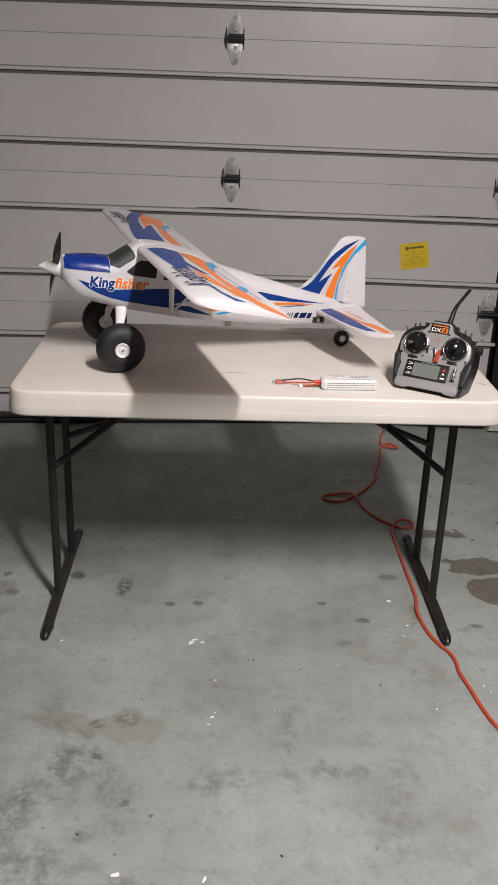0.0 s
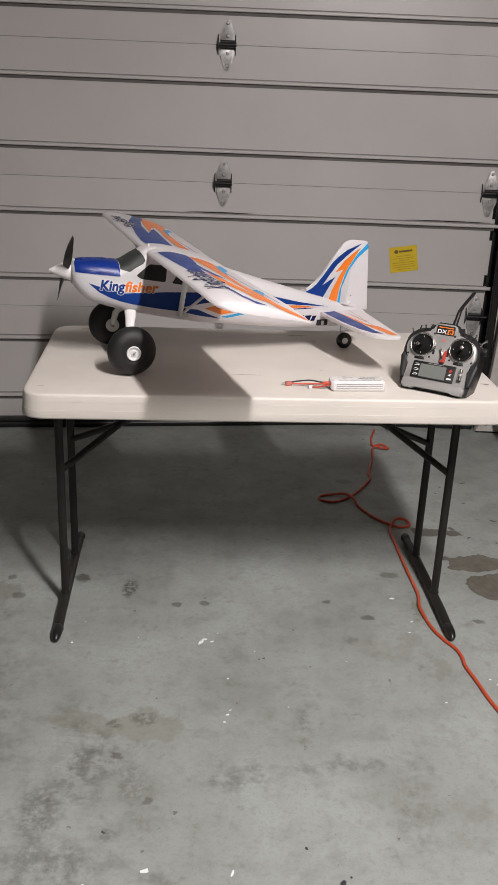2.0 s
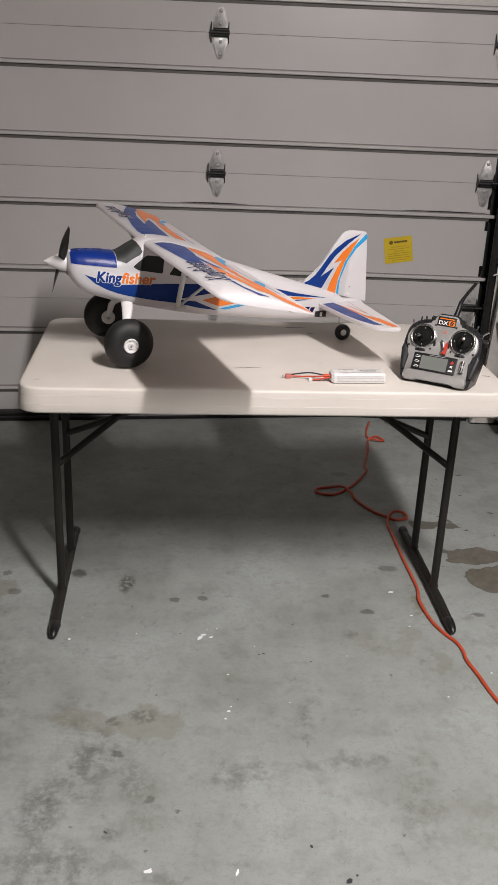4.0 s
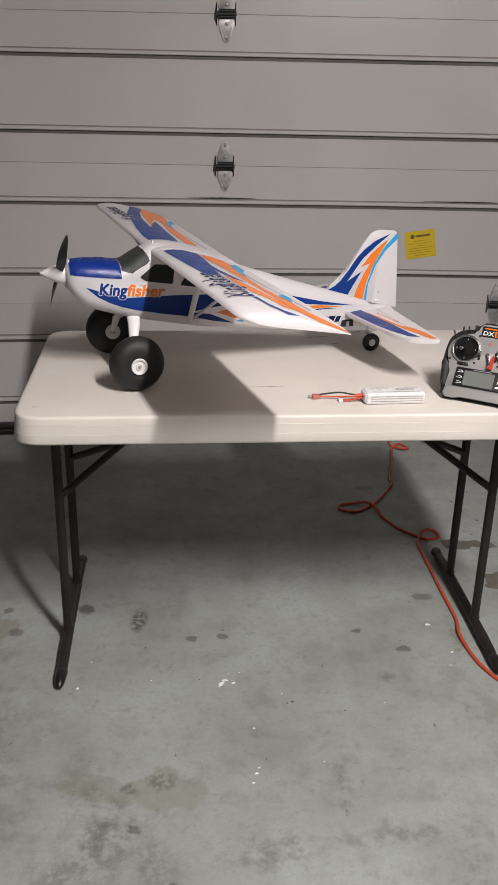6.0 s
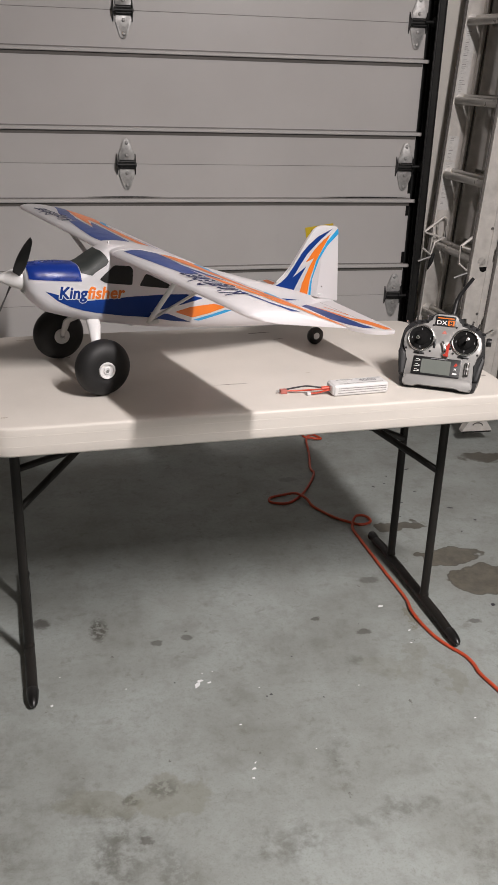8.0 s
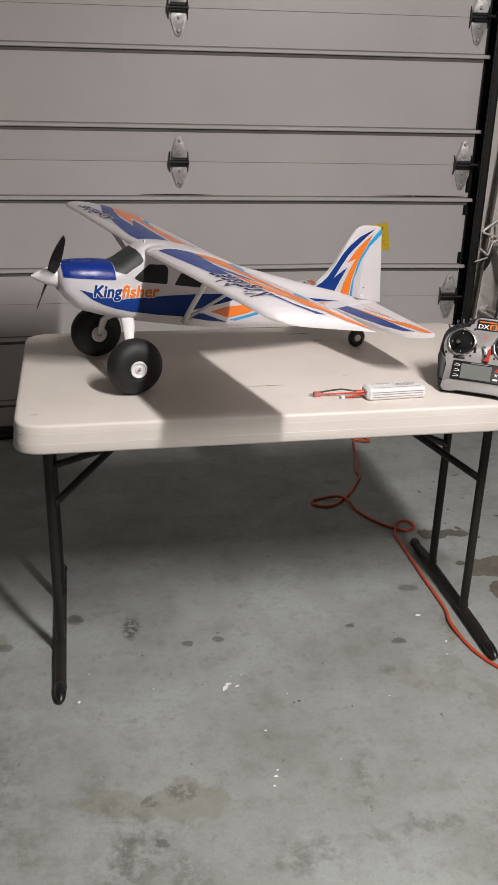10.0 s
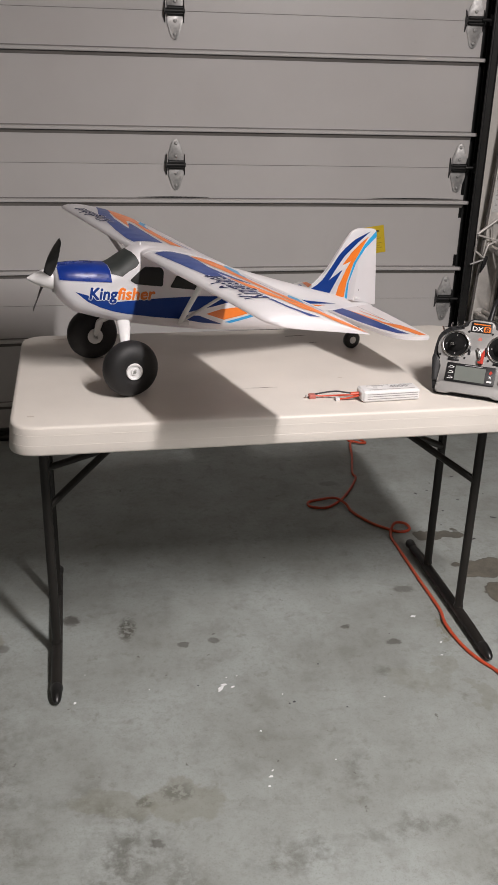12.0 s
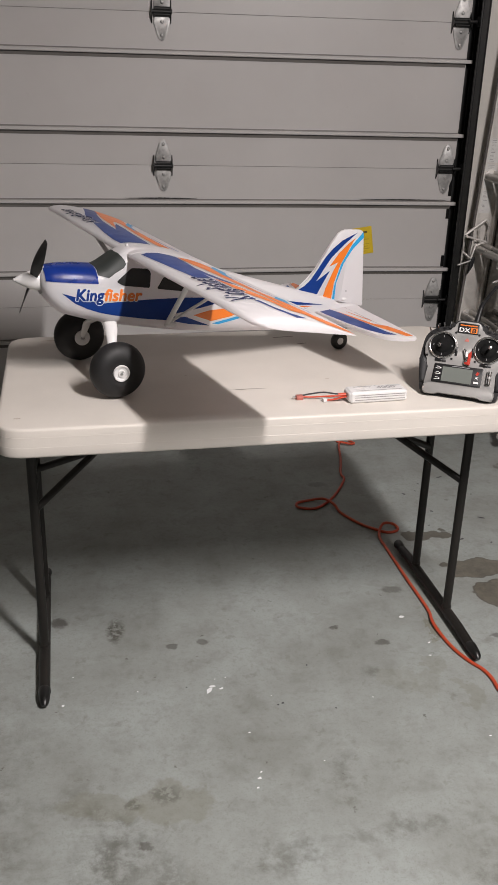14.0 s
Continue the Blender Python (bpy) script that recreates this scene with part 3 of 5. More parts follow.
def folding_table():
    table = thing("folding_table", TABLE, "beige plastic folding table with dark steel legs", "table")

    def ring(dx, r, z):
        c = rounded([(-HW + dx, -HD + dx), (HW - dx, -HD + dx), (HW - dx, HD - dx), (-HW + dx, HD - dx)], r, 10)
        return [(x, y, z) for x, y in c]

    rings = [ring(0.030, 0.05, TOP - THICK + 0.004), ring(0.006, 0.06, TOP - THICK), ring(0.001, 0.066, TOP - THICK + 0.003), ring(0.0, 0.066, TOP - THICK + 0.006), ring(0.0022, 0.066, TOP - 0.0400), ring(0.0037, 0.066, TOP - 0.0185), ring(0.0052, 0.066, TOP - 0.0060), ring(0.0062, 0.065, TOP - 0.0030), ring(0.0090, 0.063, TOP - 0.0008), ring(0.014, 0.060, TOP)]
    bm = bmesh.new()
    vr = [[bm.verts.new(p) for p in r] for r in rings]
    for a, b in zip(vr, vr[1:]):
        for k in range(len(a)):
            j = (k + 1) % len(a)
            bm.faces.new((a[k], a[j], b[j], b[k]))
    bm.faces.new(vr[0])
    bm.faces.new(vr[-1])
    top = part("tabletop", bm, PLASTIC, table, "beige blow-moulded plastic top", 50)
    for dx, z in ((0.0021, TOP - 0.0408), (0.0036, TOP - 0.0190)):
        loop = ring(dx, 0.066, z)
        part("mould_line", tube(loop + loop[:1], 0.00045, 5), PLASTIC, top, "fine mould line round the rim", 60)
    inv = TABLE.inverted()

    def mark(name, wx, wy, length, width, turn, material, label):
        p = inv @ Vector((wx, wy, 0))
        rng = random.Random(int(wx * 1000) + 7)
        n = 9
        line = [(length * (k / (n - 1) - 0.5), 0.5 * width * (0.35 + 0.65 * math.sin(math.pi * (k + 0.3) / n)) * rng.uniform(0.5, 1.2)) for k in range(n)]
        bm2 = figure([(a, b) for a, b in line] + [(a, -b * rng.uniform(0.5, 1)) for a, b in reversed(line)])
        m = pose(p.x, p.y, TOP + 0.0004, 0, 0, turn)
        bmesh.ops.transform(bm2, matrix=m, verts=bm2.verts)
        part(name, bm2, material, top, label, 0)

    mark("scratch", -0.182, 2.556, 0.082, 0.0032, 0, SCUFF, "dark scratch")
    mark("scratch", 0.449, 2.556, 0.022, 0.006, -10, SCUFF, "dark scratch")
    mark("scuff", 0.012, 2.912, 0.028, 0.006, 8, SCUFF, "dark scuff")
    mark("scuff", -0.03, 2.975, 0.06, 0.008, 4, SCUFF, "dark scuff")
    mark("scuff", -0.655, 2.965, 0.07, 0.012, 6, GHOST, "faint scuff")
    mark("scuff", -0.60, 2.83, 0.012, 0.004, 0, SCUFF, "dark speck")
    mark("scuff", -0.555, 2.80, 0.007, 0.006, 0, SCUFF, "dark speck")
    mark("scuff", -0.69, 2.40, 0.014, 0.010, 0, GHOST, "faint scuff")
    mark("scuff", 0.02, 2.62, 0.010, 0.006, 0, GHOST, "faint scuff")
    mark("scuff", -0.32, 2.66, 0.006, 0.005, 0, GHOST, "faint scuff")

    for sgn in (-1, 1):
        x = 0.550 if sgn > 0 else -0.556
        leg = part("foot_bar", tube([(x, -0.2855, 0.0175), (x, -0.2685, 0.0180), (x, -0.1835, 0.0235), (x, 0.1915, 0.0235), (x, 0.2485, 0.0180), (x, 0.2615, 0.0175)], [0.012, 0.0135, 0.0138, 0.0138, 0.0135, 0.012], 14), LEG, table, "dark steel floor bar")
        for y0, y1 in ((-0.3135, -0.2635), (0.2385, 0.2845)):
            part("foot_cap", tube([(x, y0, 0.0135), (x, y0 + 0.006, 0.0165), (x, y0 + 0.02, 0.019), (x, y1 - 0.004, 0.020), (x, y1, 0.018)], [0.006, 0.010, 0.0128, 0.0145, 0.0155], 16), RUBBER, leg, "black rubber end cap")
        for y in (-0.0985, 0.1365):
            part("leg", tube([(x, y, 0.030), (x, y, TOP - THICK + 0.006)], 0.0116, 16), LEG, table)
            part("weld", lathe([(0.0140, 0), (0.0116, 0.010)], pose(x, y, 0.036), 16), LEG, table)
            part("brace_arm", tube([(x, y, 0.425), (x - 0.155 * sgn, 0.0185 if y < 0 else 0.0265, 0.520)], 0.0095, 12), LEG, table)
        part("cross_tube", tube([(x, -0.1085, TOP - THICK - 0.010), (x, 0.1465, TOP - THICK - 0.010)], 0.0125, 12), LEG, table)
        bar = part("brace_bar", tube([(x - 0.14 * sgn, 0.0225, 0.513), (x - 0.44 * sgn, 0.0225, TOP - THICK + 0.004)], 0.0105, 12), LEG, table)
        part("lock_ring", tube([(x - 0.158 * sgn + 0.0165 * math.cos(a), 0.0225 + 0.002, 0.524 + 0.0165 * math.sin(a)) for a in [k * math.pi / 5 for k in range(9)]], 0.0016, 6), GALV, bar, "bright steel locking ring")
    part("apron_rail", box(-HW + 0.05, HW - 0.05, -HD + 0.075, -HD + 0.099, TOP - THICK - 0.012, TOP - THICK + 0.006, 0.002), LEG, table, "dark steel rail under the top")
    part("apron_rail", box(-HW + 0.05, HW - 0.05, HD - 0.099, HD - 0.075, TOP - THICK - 0.012, TOP - THICK + 0.006, 0.002), LEG, table, "dark steel rail under the top")
    return table


folding_table()


# ---- the model aeroplane ----
# local x runs from nose to tail, y to the far side, z up from the table
PLANE = pose(-0.524, 2.645, TOP, 0, 0, 19.2)
Z0 = 0.733
STATIONS = (
    # x, top, bottom, half width, squareness
    (-0.131, 1.002, 0.957, 0.030, 2.3), (-0.126, 1.008, 0.946, 0.038, 2.5), (-0.112, 1.011, 0.927, 0.045, 2.8), (-0.090, 1.012, 0.906, 0.050, 3.0), (-0.046, 1.010, 0.891, 0.055, 3.2),
    (-0.008, 1.005, 0.880, 0.058, 3.4), (0.006, 1.010, 0.877, 0.058, 3.6), (0.030, 1.024, 0.872, 0.058, 4.0), (0.056, 1.038, 0.866, 0.059, 4.0), (0.075, 1.043, 0.862, 0.059, 4.0),
    (0.14, 1.033, 0.849, 0.060, 3.8), (0.20, 1.012, 0.838, 0.060, 3.6), (0.26, 0.990, 0.830, 0.059, 3.2), (0.311, 0.972, 0.824, 0.055, 2.9), (0.415, 0.939, 0.812, 0.043, 2.7), (0.497, 0.914, 0.805, 0.034, 2.6),
    (0.58, 0.890, 0.802, 0.026, 2.6), (0.638, 0.870, 0.803, 0.021, 2.5), (0.650, 0.859, 0.804, 0.021, 2.3), (0.69, 0.856, 0.806, 0.020, 2.2), (0.712, 0.849, 0.810, 0.018, 2.2), (0.725, 0.838, 0.814, 0.013, 2.2), (0.732, 0.828, 0.818, 0.004, 2.0),
)


def station(x):
    rows = np.array(STATIONS)
    return [float(np.interp(x, rows[:, 0], rows[:, k])) for k in range(1, 5)]


def tuck(x, u):
    """How far the cabin narrows towards its roof."""
    k = float(np.interp(x, (-0.06, 0.0, 0.05, 0.22, 0.34), (0.04, 0.10, 0.20, 0.20, 0.06)))
    return 1 - k * max(0.0, u)


def flank(x, z, out=0.0006, side=-1):
    """The point of the fuselage's side at x and height z."""
    top, low, w, n = station(x)
    u = max(-0.995, min(0.995, (z - (top + low) / 2) / ((top - low) / 2)))
    y = w * (1 - abs(u) ** n) ** (1 / n) * tuck(x, u)
    return Vector((x, side * (y + out), z - Z0))


def roof(x, y, out=0.0006):
    """The point of the fuselage's upper side at x and y."""
    top, low, w, n = station(x)
    w *= tuck(x, 0.9)
    v = min(0.98, abs(y) / w)
    return Vector((x, y, (top + low) / 2 + (top - low) / 2 * (1 - v ** n) ** (1 / n) + out - Z0))


def girth(x, turn, out=0.0006):
    """The point of the fuselage's skin at x, so many degrees round from the top."""
    top, low, w, n = station(x)
    a = radians(90 - turn)
    ca, sa = math.cos(a), math.sin(a)
    u = math.copysign(abs(sa) ** (2 / n), sa)
    y = w * math.copysign(abs(ca) ** (2 / n), ca) * tuck(x, u)
    z = (top + low) / 2 + (top - low) / 2 * u
    away = Vector((0, y / w, max(0.0, u))).normalized() * out
    return Vector((x, y, z - Z0)) + away


LE, CHORD, Z_LE, Z_TE = 0.062, 0.210, 1.028, 0.989


def foil(c, upper):
    c = min(1.0, max(0.0, c))
    t = 5 * 0.14 * (0.2969 * math.sqrt(c) - 0.126 * c - 0.3516 * c * c + 0.2843 * c ** 3 - 0.1015 * c ** 4)
    camber = 0.02 * 4 * c * (1 - c)
    return Z_LE + (Z_TE - Z_LE) * c + CHORD * (camber + t if upper else camber - 0.75 * t)


FAR = 1.0


def wing_tip(l):
    """Leading edge, chord, thickness and droop towards the blunt rounded tip."""
    rows = np.array(((0.0, 0.0, 0.0, 1.0, 0.0), (0.50, 0.0, 0.0, 1.0, 0.0), (0.62, 0.0, 0.0, 1.0, -0.001), (0.640, 0.003, 0.0, 0.98, -0.002), (0.650, 0.007, 0.0005, 0.92, -0.002), (0.656, 0.013, 0.001, 0.82, -0.002), (0.659, 0.020, 0.002, 0.66, -0.002)))
    l = abs(l) / (1.0 if l > 0 else FAR)
    dx, te, thick, droop = [float(np.interp(abs(l), rows[:, 0], rows[:, k])) for k in range(1, 5)]
    return dx, 1 - (dx + te) / CHORD, thick, droop + 0.013 * max(0.0, abs(l) - 0.056)


def wing_point(c, l, upper=True, out=0.0):
    dx, k, thick, droop = wing_tip(l)
    low = Z_LE + (Z_TE - Z_LE) * c
    mid = Z_LE + (Z_TE - Z_LE) * (dx / CHORD + c * k)
    z = mid + (foil(c, upper) - low) * thick + droop + out - 0.004 * max(0.0, (abs(l) - 0.54) / 0.12) * c
    return Vector((LE + dx + c * CHORD * k, -l, z - Z0))


def wing_top(s, l):
    dx, k, thick, droop = wing_tip(l)
    return wing_point((s - LE - dx) / (CHORD * k), l, True, 0.0007)


def aeroplane():
    plane = thing("model_aeroplane", PLANE, "white foam model aeroplane with blue and orange stripes and black tyres", "model aeroplane")

    # fuselage
    bm = bmesh.new()
    rings, sides = [], 40
    for x in np.linspace(STATIONS[0][0], STATIONS[-1][0], 90):
        top, low, w, n = station(x)
        ring = []
        for k in range(sides):
            a = 2 * math.pi * (k + 0.5) / sides
            ca, sa = math.cos(a), math.sin(a)
            u = math.copysign(abs(sa) ** (2 / n), sa)
            ring.append(bm.verts.new((x, w * math.copysign(abs(ca) ** (2 / n), ca) * tuck(x, u), (top + low) / 2 + (top - low) / 2 * u - Z0)))
        rings.append(ring)
    for a, b in zip(rings, rings[1:]):
        for k in range(sides):
            j = (k + 1) % sides
            bm.faces.new((a[k], a[j], b[j], b[k]))
    bm.faces.new(rings[0])
    bm.faces.new(rings[-1])
    body = part("fuselage", bm, FOAM, plane, "white foam fuselage", 60)

    def side(name, outline, material, label="", out=0.0006, both=True, grid=0.012):
        xs, zs = [p[0] for p in outline], [p[1] for p in outline]
        cx, cz = steps(min(xs), max(xs), grid), steps(min(zs), max(zs), grid)
        for sgn in ((-1, 1) if both else (-1,)):
            part(name, skin(figure(outline), lambda a, b: flank(a, b, out, sgn), cx, cz), material, body, label, 60)

    band = [(-0.093, 0.958), (-0.064, 0.948), (-0.030, 0.937), (0.0, 0.930), (0.041, 0.930), (0.109, 0.930), (0.193, 0.927), (0.245, 0.922), (0.290, 0.908), (0.235, 0.899), (0.178, 0.892), (0.150, 0.887), (0.172, 0.8825), (0.196, 0.880), (0.222, 0.868), (0.260, 0.851), (0.205, 0.861), (0.168, 0.871),
            (0.143, 0.877), (0.087, 0.886), (0.020, 0.900), (-0.012, 0.909), (-0.040, 0.920), (-0.066, 0.934)]
    side("stripe", band, BLUE, "blue side stripe")
    side("stripe", [(0.214, 0.8825), (0.254, 0.8905), (0.320, 0.8905), (0.357, 0.878), (0.311, 0.869), (0.262, 0.863)], ORANGE, "orange arrow stripe", 0.0010)
    side("stripe", [(0.264, 0.8565), (0.357, 0.871), (0.374, 0.8665), (0.282, 0.852)], CYAN, "light blue stripe")
    side("stripe", [(0.380, 0.910), (0.401, 0.908), (0.450, 0.896), (0.497, 0.884), (0.594, 0.865), (0.497, 0.8755), (0.424, 0.885), (0.399, 0.898)], BLUE, "blue tail stripe")
    side("stripe", [(0.424, 0.878), (0.497, 0.8745), (0.560, 0.865), (0.441, 0.870)], ORANGE, "orange tail stripe", 0.0009)
    side("stripe", [(0.455, 0.8665), (0.520, 0.8655), (0.545, 0.8625), (0.480, 0.8635)], BLUE, "thin blue tail stripe")
    # maker's mark as plain slanted shapes
    for k, (a, b) in enumerate(((0.476, 0.003), (0.483, 0.003), (0.490, 0.003), (0.499, 0.012), (0.515, 0.020), (0.538, 0.013))):
        z = 0.832 - 0.09 * (a - 0.476)
        side("mark", [(a, z), (a + 0.006, z + 0.0150), (a + 0.006 + b, z + 0.0148), (a + b, z - 0.0002)], NAVY, "navy printed mark", 0.0008, True, 0.02)
    # windows
    side("side_window", rounded([(0.030, 0.975), (0.067, 1.003), (0.106, 0.9985), (0.112, 0.990), (0.107, 0.956), (0.044, 0.966)], 0.005, 3), GLASSBLACK, "dark tinted cabin window", 0.0008)
    side("side_window", rounded([(0.124, 0.953), (0.142, 0.978), (0.150, 0.976), (0.203, 0.948), (0.198, 0.940)], 0.004, 3), GLASSBLACK, "dark tinted rear window", 0.0008)
    screen = rounded([(-0.0095, -50), (0.014, -70.5), (0.050, -67), (0.0560, -62), (0.0525, -48), (0.0475, -28), (0.0440, 0), (0.0475, 28), (0.0525, 48), (0.0560, 62), (0.050, 67), (0.014, 70.5), (-0.0095, 50)], 0.003, 1)
    part("windscreen", skin(figure([(x, v / 100) for x, v in screen]), lambda a, b: girth(a, b * 100, 0.0009), steps(-0.01, 0.06, 0.006), steps(-0.75, 0.72, 0.03)), WINDSCREEN, body, "dark tinted windscreen", 60)
    # engine cover
    bm = bmesh.new()
    rows = []
    for x in np.linspace(-0.124, -0.011, 24):
        top, low, w, n = station(x)
        edge = 0.9850 - 0.105 * (x + 0.124)
        u = max(0.05, (edge - (top + low) / 2) / ((top - low) / 2))
        reach = 90 - math.degrees(math.asin(min(1, u ** (n / 2))))
        rows.append([bm.verts.new(girth(x, reach * (-1 + k / 14), 0.0016)) for k in range(29)])
    for a, b in zip(rows, rows[1:]):
        for k in range(28):
            bm.faces.new((a[k], a[k + 1], b[k + 1], b[k]))
    bmesh.ops.solidify(bm, geom=bm.faces[:], thickness=0.0015)
    part("engine_cover", bm, HOOD, body, "glossy blue engine cover", 60)
    # lettering on the side: white edge, then the two colours
    for sgn in (-1, 1):
        for word, x0, x1, colour in (("King", -0.063, -0.0005, BLUE), ("fisher", 0.0010, 0.087, ORANGE)):
            for spread, count, ink, out in ((0.078, 12, WHITEFILM, 0.0010), (0.034, 8, colour, 0.0019)):
                k = None
                whole = bmesh.new()
                for turn in range(count):
                    bm = lettering(word, 1.0, None, 0.20, 0.0)
                    a, b = min(v.co.x for v in bm.verts), max(v.co.x for v in bm.verts)
                    k = (x1 - x0) / (b - a)
                    ox, oy = spread * math.cos(2 * math.pi * turn / count), spread * math.sin(2 * math.pi * turn / count)
                    for v in bm.verts:
                        x = x0 + (v.co.x - a) * k + ox * 0.034
                        if sgn > 0:
                            x = x0 + x1 - x
                        v.co = (x, 0.9405 - 0.075 * (x + 0.062) + (v.co.y + oy) * 0.0365, 0)
                    piece = skin(bm, lambda p, q: flank(p, q, out + 0.00004 * turn, sgn), steps(x0 - 0.003, x1 + 0.003, 0.012), ())
                    held = bpy.data.meshes.new("held")
                    piece.to_mesh(held)
                    whole.from_mesh(held)
                    bpy.data.meshes.remove(held)
                part("lettering", whole, ink, body, "", 0)

    # nose
    axis = pose(-0.131, 0, 0.9805 - Z0, 0, -90 + 4.5, 0)
    cone = part("spinner", lathe([(0.0, -0.004), (0.0225, -0.004), (0.0230, 0.002), (0.0218, 0.010), (0.0185, 0.022), (0.0122, 0.037), (0.0062, 0.048), (0.0028, 0.0525), (0, 0.0535)], axis, 32), WHITEPLA, plane, "white pointed spinner")
    part("nut", lathe([(0.0035, 0.050), (0.0035, 0.054), (0, 0.056)], axis, 6), WHITEPLA, cone)
    part("cowl_ring", lathe([(0.0, -0.012), (0.031, -0.012), (0.0335, -0.006), (0.031, -0.003), (0, -0.003)], axis, 32), WHITEPLA, plane, "pale ring behind the spinner")
    prop = axis @ pose(0, 0, 0.0140)
    for sgn in (1, -1):
        bm = bmesh.new()
        rings = []
        for k in range(14):
            r = 0.018 + (0.138 if sgn > 0 else 0.129) * k / 13
            f = k / 13
            width = 0.0135 * math.sin(math.pi * (0.22 + 0.66 * f)) ** 0.8 if k < 13 else 0.0055
            twist = radians(46 - 34 * f)
            ring = []
            for j in range(8):
                a = 2 * math.pi * j / 8
                u, v = width * math.cos(a), 0.0022 * (1 - 0.6 * f) * math.sin(a)
                ring.append(bm.verts.new((r, u * math.cos(twist) - v * math.sin(twist), u * math.sin(twist) + v * math.cos(twist))))
            rings.append(ring)
        for a, b in zip(rings, rings[1:]):
            for j in range(8):
                i = (j + 1) % 8
                bm.faces.new((a[j], a[i], b[i], b[j]))
        bm.faces.new(rings[0])
        bm.faces.new(rings[-1])
        turn = math.degrees(math.atan2(-0.110 * sgn, 0.0975 * sgn))
        bmesh.ops.transform(bm, matrix=prop @ pose(0, 0, 0, 0, 0, turn), verts=bm.verts)
        part("propeller_blade", bm, BLACKPLA, plane, "black propeller blade", 60)

    # wing: one foam panel a side, and the middle cover over the cabin
    def panel(l0, l1, out=0.0):
        bm = bmesh.new()
        cs = [0.5 * (1 - math.cos(math.pi * k / 18)) for k in range(19)]
        rings = []
        ls = [l0 + (l1 - l0) * k / 12 for k in range(13)]
        if abs(l1) > 0.6:
            ls = [l0 + (math.copysign(0.50, l1) - l0) * k / 6 for k in range(6)] + [v if l1 > 0 else -FAR * v for v in (0.50, 0.54, 0.58, 0.62, 0.632, 0.640, 0.645, 0.650, 0.653, 0.656, 0.6575, 0.659)]
        for l in ls:
            up = [wing_point(c, l, True, out) for c in cs]
            low = [wing_point(c, l, False, -out) for c in cs[1:-1]]
            rings.append([bm.verts.new(p) for p in up + low[::-1]])
        for a, b in zip(rings, rings[1:]):
            for k in range(len(a)):
                j = (k + 1) % len(a)
                bm.faces.new((a[k], a[j], b[j], b[k]))
        bm.faces.new(rings[0])
        bm.faces.new(rings[-1])
        return bm

    wings = {}
    for sgn in (1, -1):
        wings[sgn] = part("wing", panel(0.056 * sgn, (0.659 if sgn > 0 else 0.659 * FAR) * sgn), FOAM, plane, "white foam wing with blue and orange swooshes", 50)
    part("wing_cover", panel(-0.0555, 0.0555, 0.0009), FOAM, plane, "white foam cover over the wing joint", 50)
    part("latch", box(0.073, 0.077, -0.003, 0.003, 1.041 - Z0, 1.0475 - Z0, 0.001), WHITEPLA, plane, "small white latch")

    def film(name, points, material, sgn, label="", lift=0.0):
        outline = [(LE + c * CHORD, l) for c, l in points]
        xs = [p[0] for p in outline]
        part(name, skin(figure(outline), lambda a, b: wing_top(a, b) + Vector((0, 0, lift)), steps(min(xs), max(xs), 0.008), steps(-0.72, 0.72, 0.03)), material, wings[sgn], label, 60)

    near = 1
    film("swoosh", [(0.085, 0.080), (0.19, 0.070), (0.31, 0.064), (0.45, 0.090), (0.43, 0.16), (0.385, 0.235), (0.40, 0.29), (0.45, 0.345), (0.50, 0.395), (0.41, 0.375), (0.365, 0.335), (0.33, 0.298), (0.315, 0.36), (0.325, 0.44), (0.335, 0.495), (0.345, 0.54), (0.37, 0.59), (0.44, 0.625), (0.55, 0.640), (0.43, 0.648), (0.345, 0.61), (0.315, 0.56), (0.27, 0.512), (0.23, 0.46), (0.195, 0.395), (0.155, 0.33), (0.13, 0.26), (0.107, 0.17)], BLUE, near, "dark blue swoosh")
    film("swoosh", [(0.455, 0.100), (0.60, 0.088), (0.70, 0.105), (0.74, 0.155), (0.66, 0.255), (0.63, 0.345), (0.62, 0.425), (0.665, 0.478), (0.705, 0.54), (0.755, 0.59), (0.84, 0.615), (0.95, 0.635), (0.985, 0.657), (0.86, 0.655), (0.73, 0.65), (0.66, 0.63), (0.61, 0.60), (0.57, 0.55), (0.555, 0.476), (0.535, 0.385), (0.52, 0.325), (0.50, 0.25), (0.47, 0.195)], ORANGE, near, "orange swoosh", 0.0004)
    film("swoosh", [(0.335, 0.345), (0.385, 0.372), (0.445, 0.412), (0.495, 0.470), (0.535, 0.53), (0.58, 0.575), (0.61, 0.605), (0.50, 0.595), (0.46, 0.543), (0.395, 0.506), (0.355, 0.463), (0.345, 0.394)], ORANGE, near, "orange streak", 0.0003)
    film("swoosh", [(0.71, 0.16), (0.86, 0.106), (0.845, 0.176), (0.72, 0.24), (0.635, 0.317), (0.64, 0.252)], CYAN, near, "light blue streak", 0.0005)
    film("swoosh", [(0.655, 0.48), (0.79, 0.431), (0.835, 0.453), (0.72, 0.52)], CYAN, near, "light blue streak", 0.0005)
    film("swoosh", [(0.69, 0.264), (0.71, 0.264), (0.73, 0.36), (0.765, 0.43), (0.84, 0.553), (0.81, 0.556), (0.745, 0.43), (0.705, 0.363)], LILAC, near, "thin lilac line", 0.0003)
    far = -1
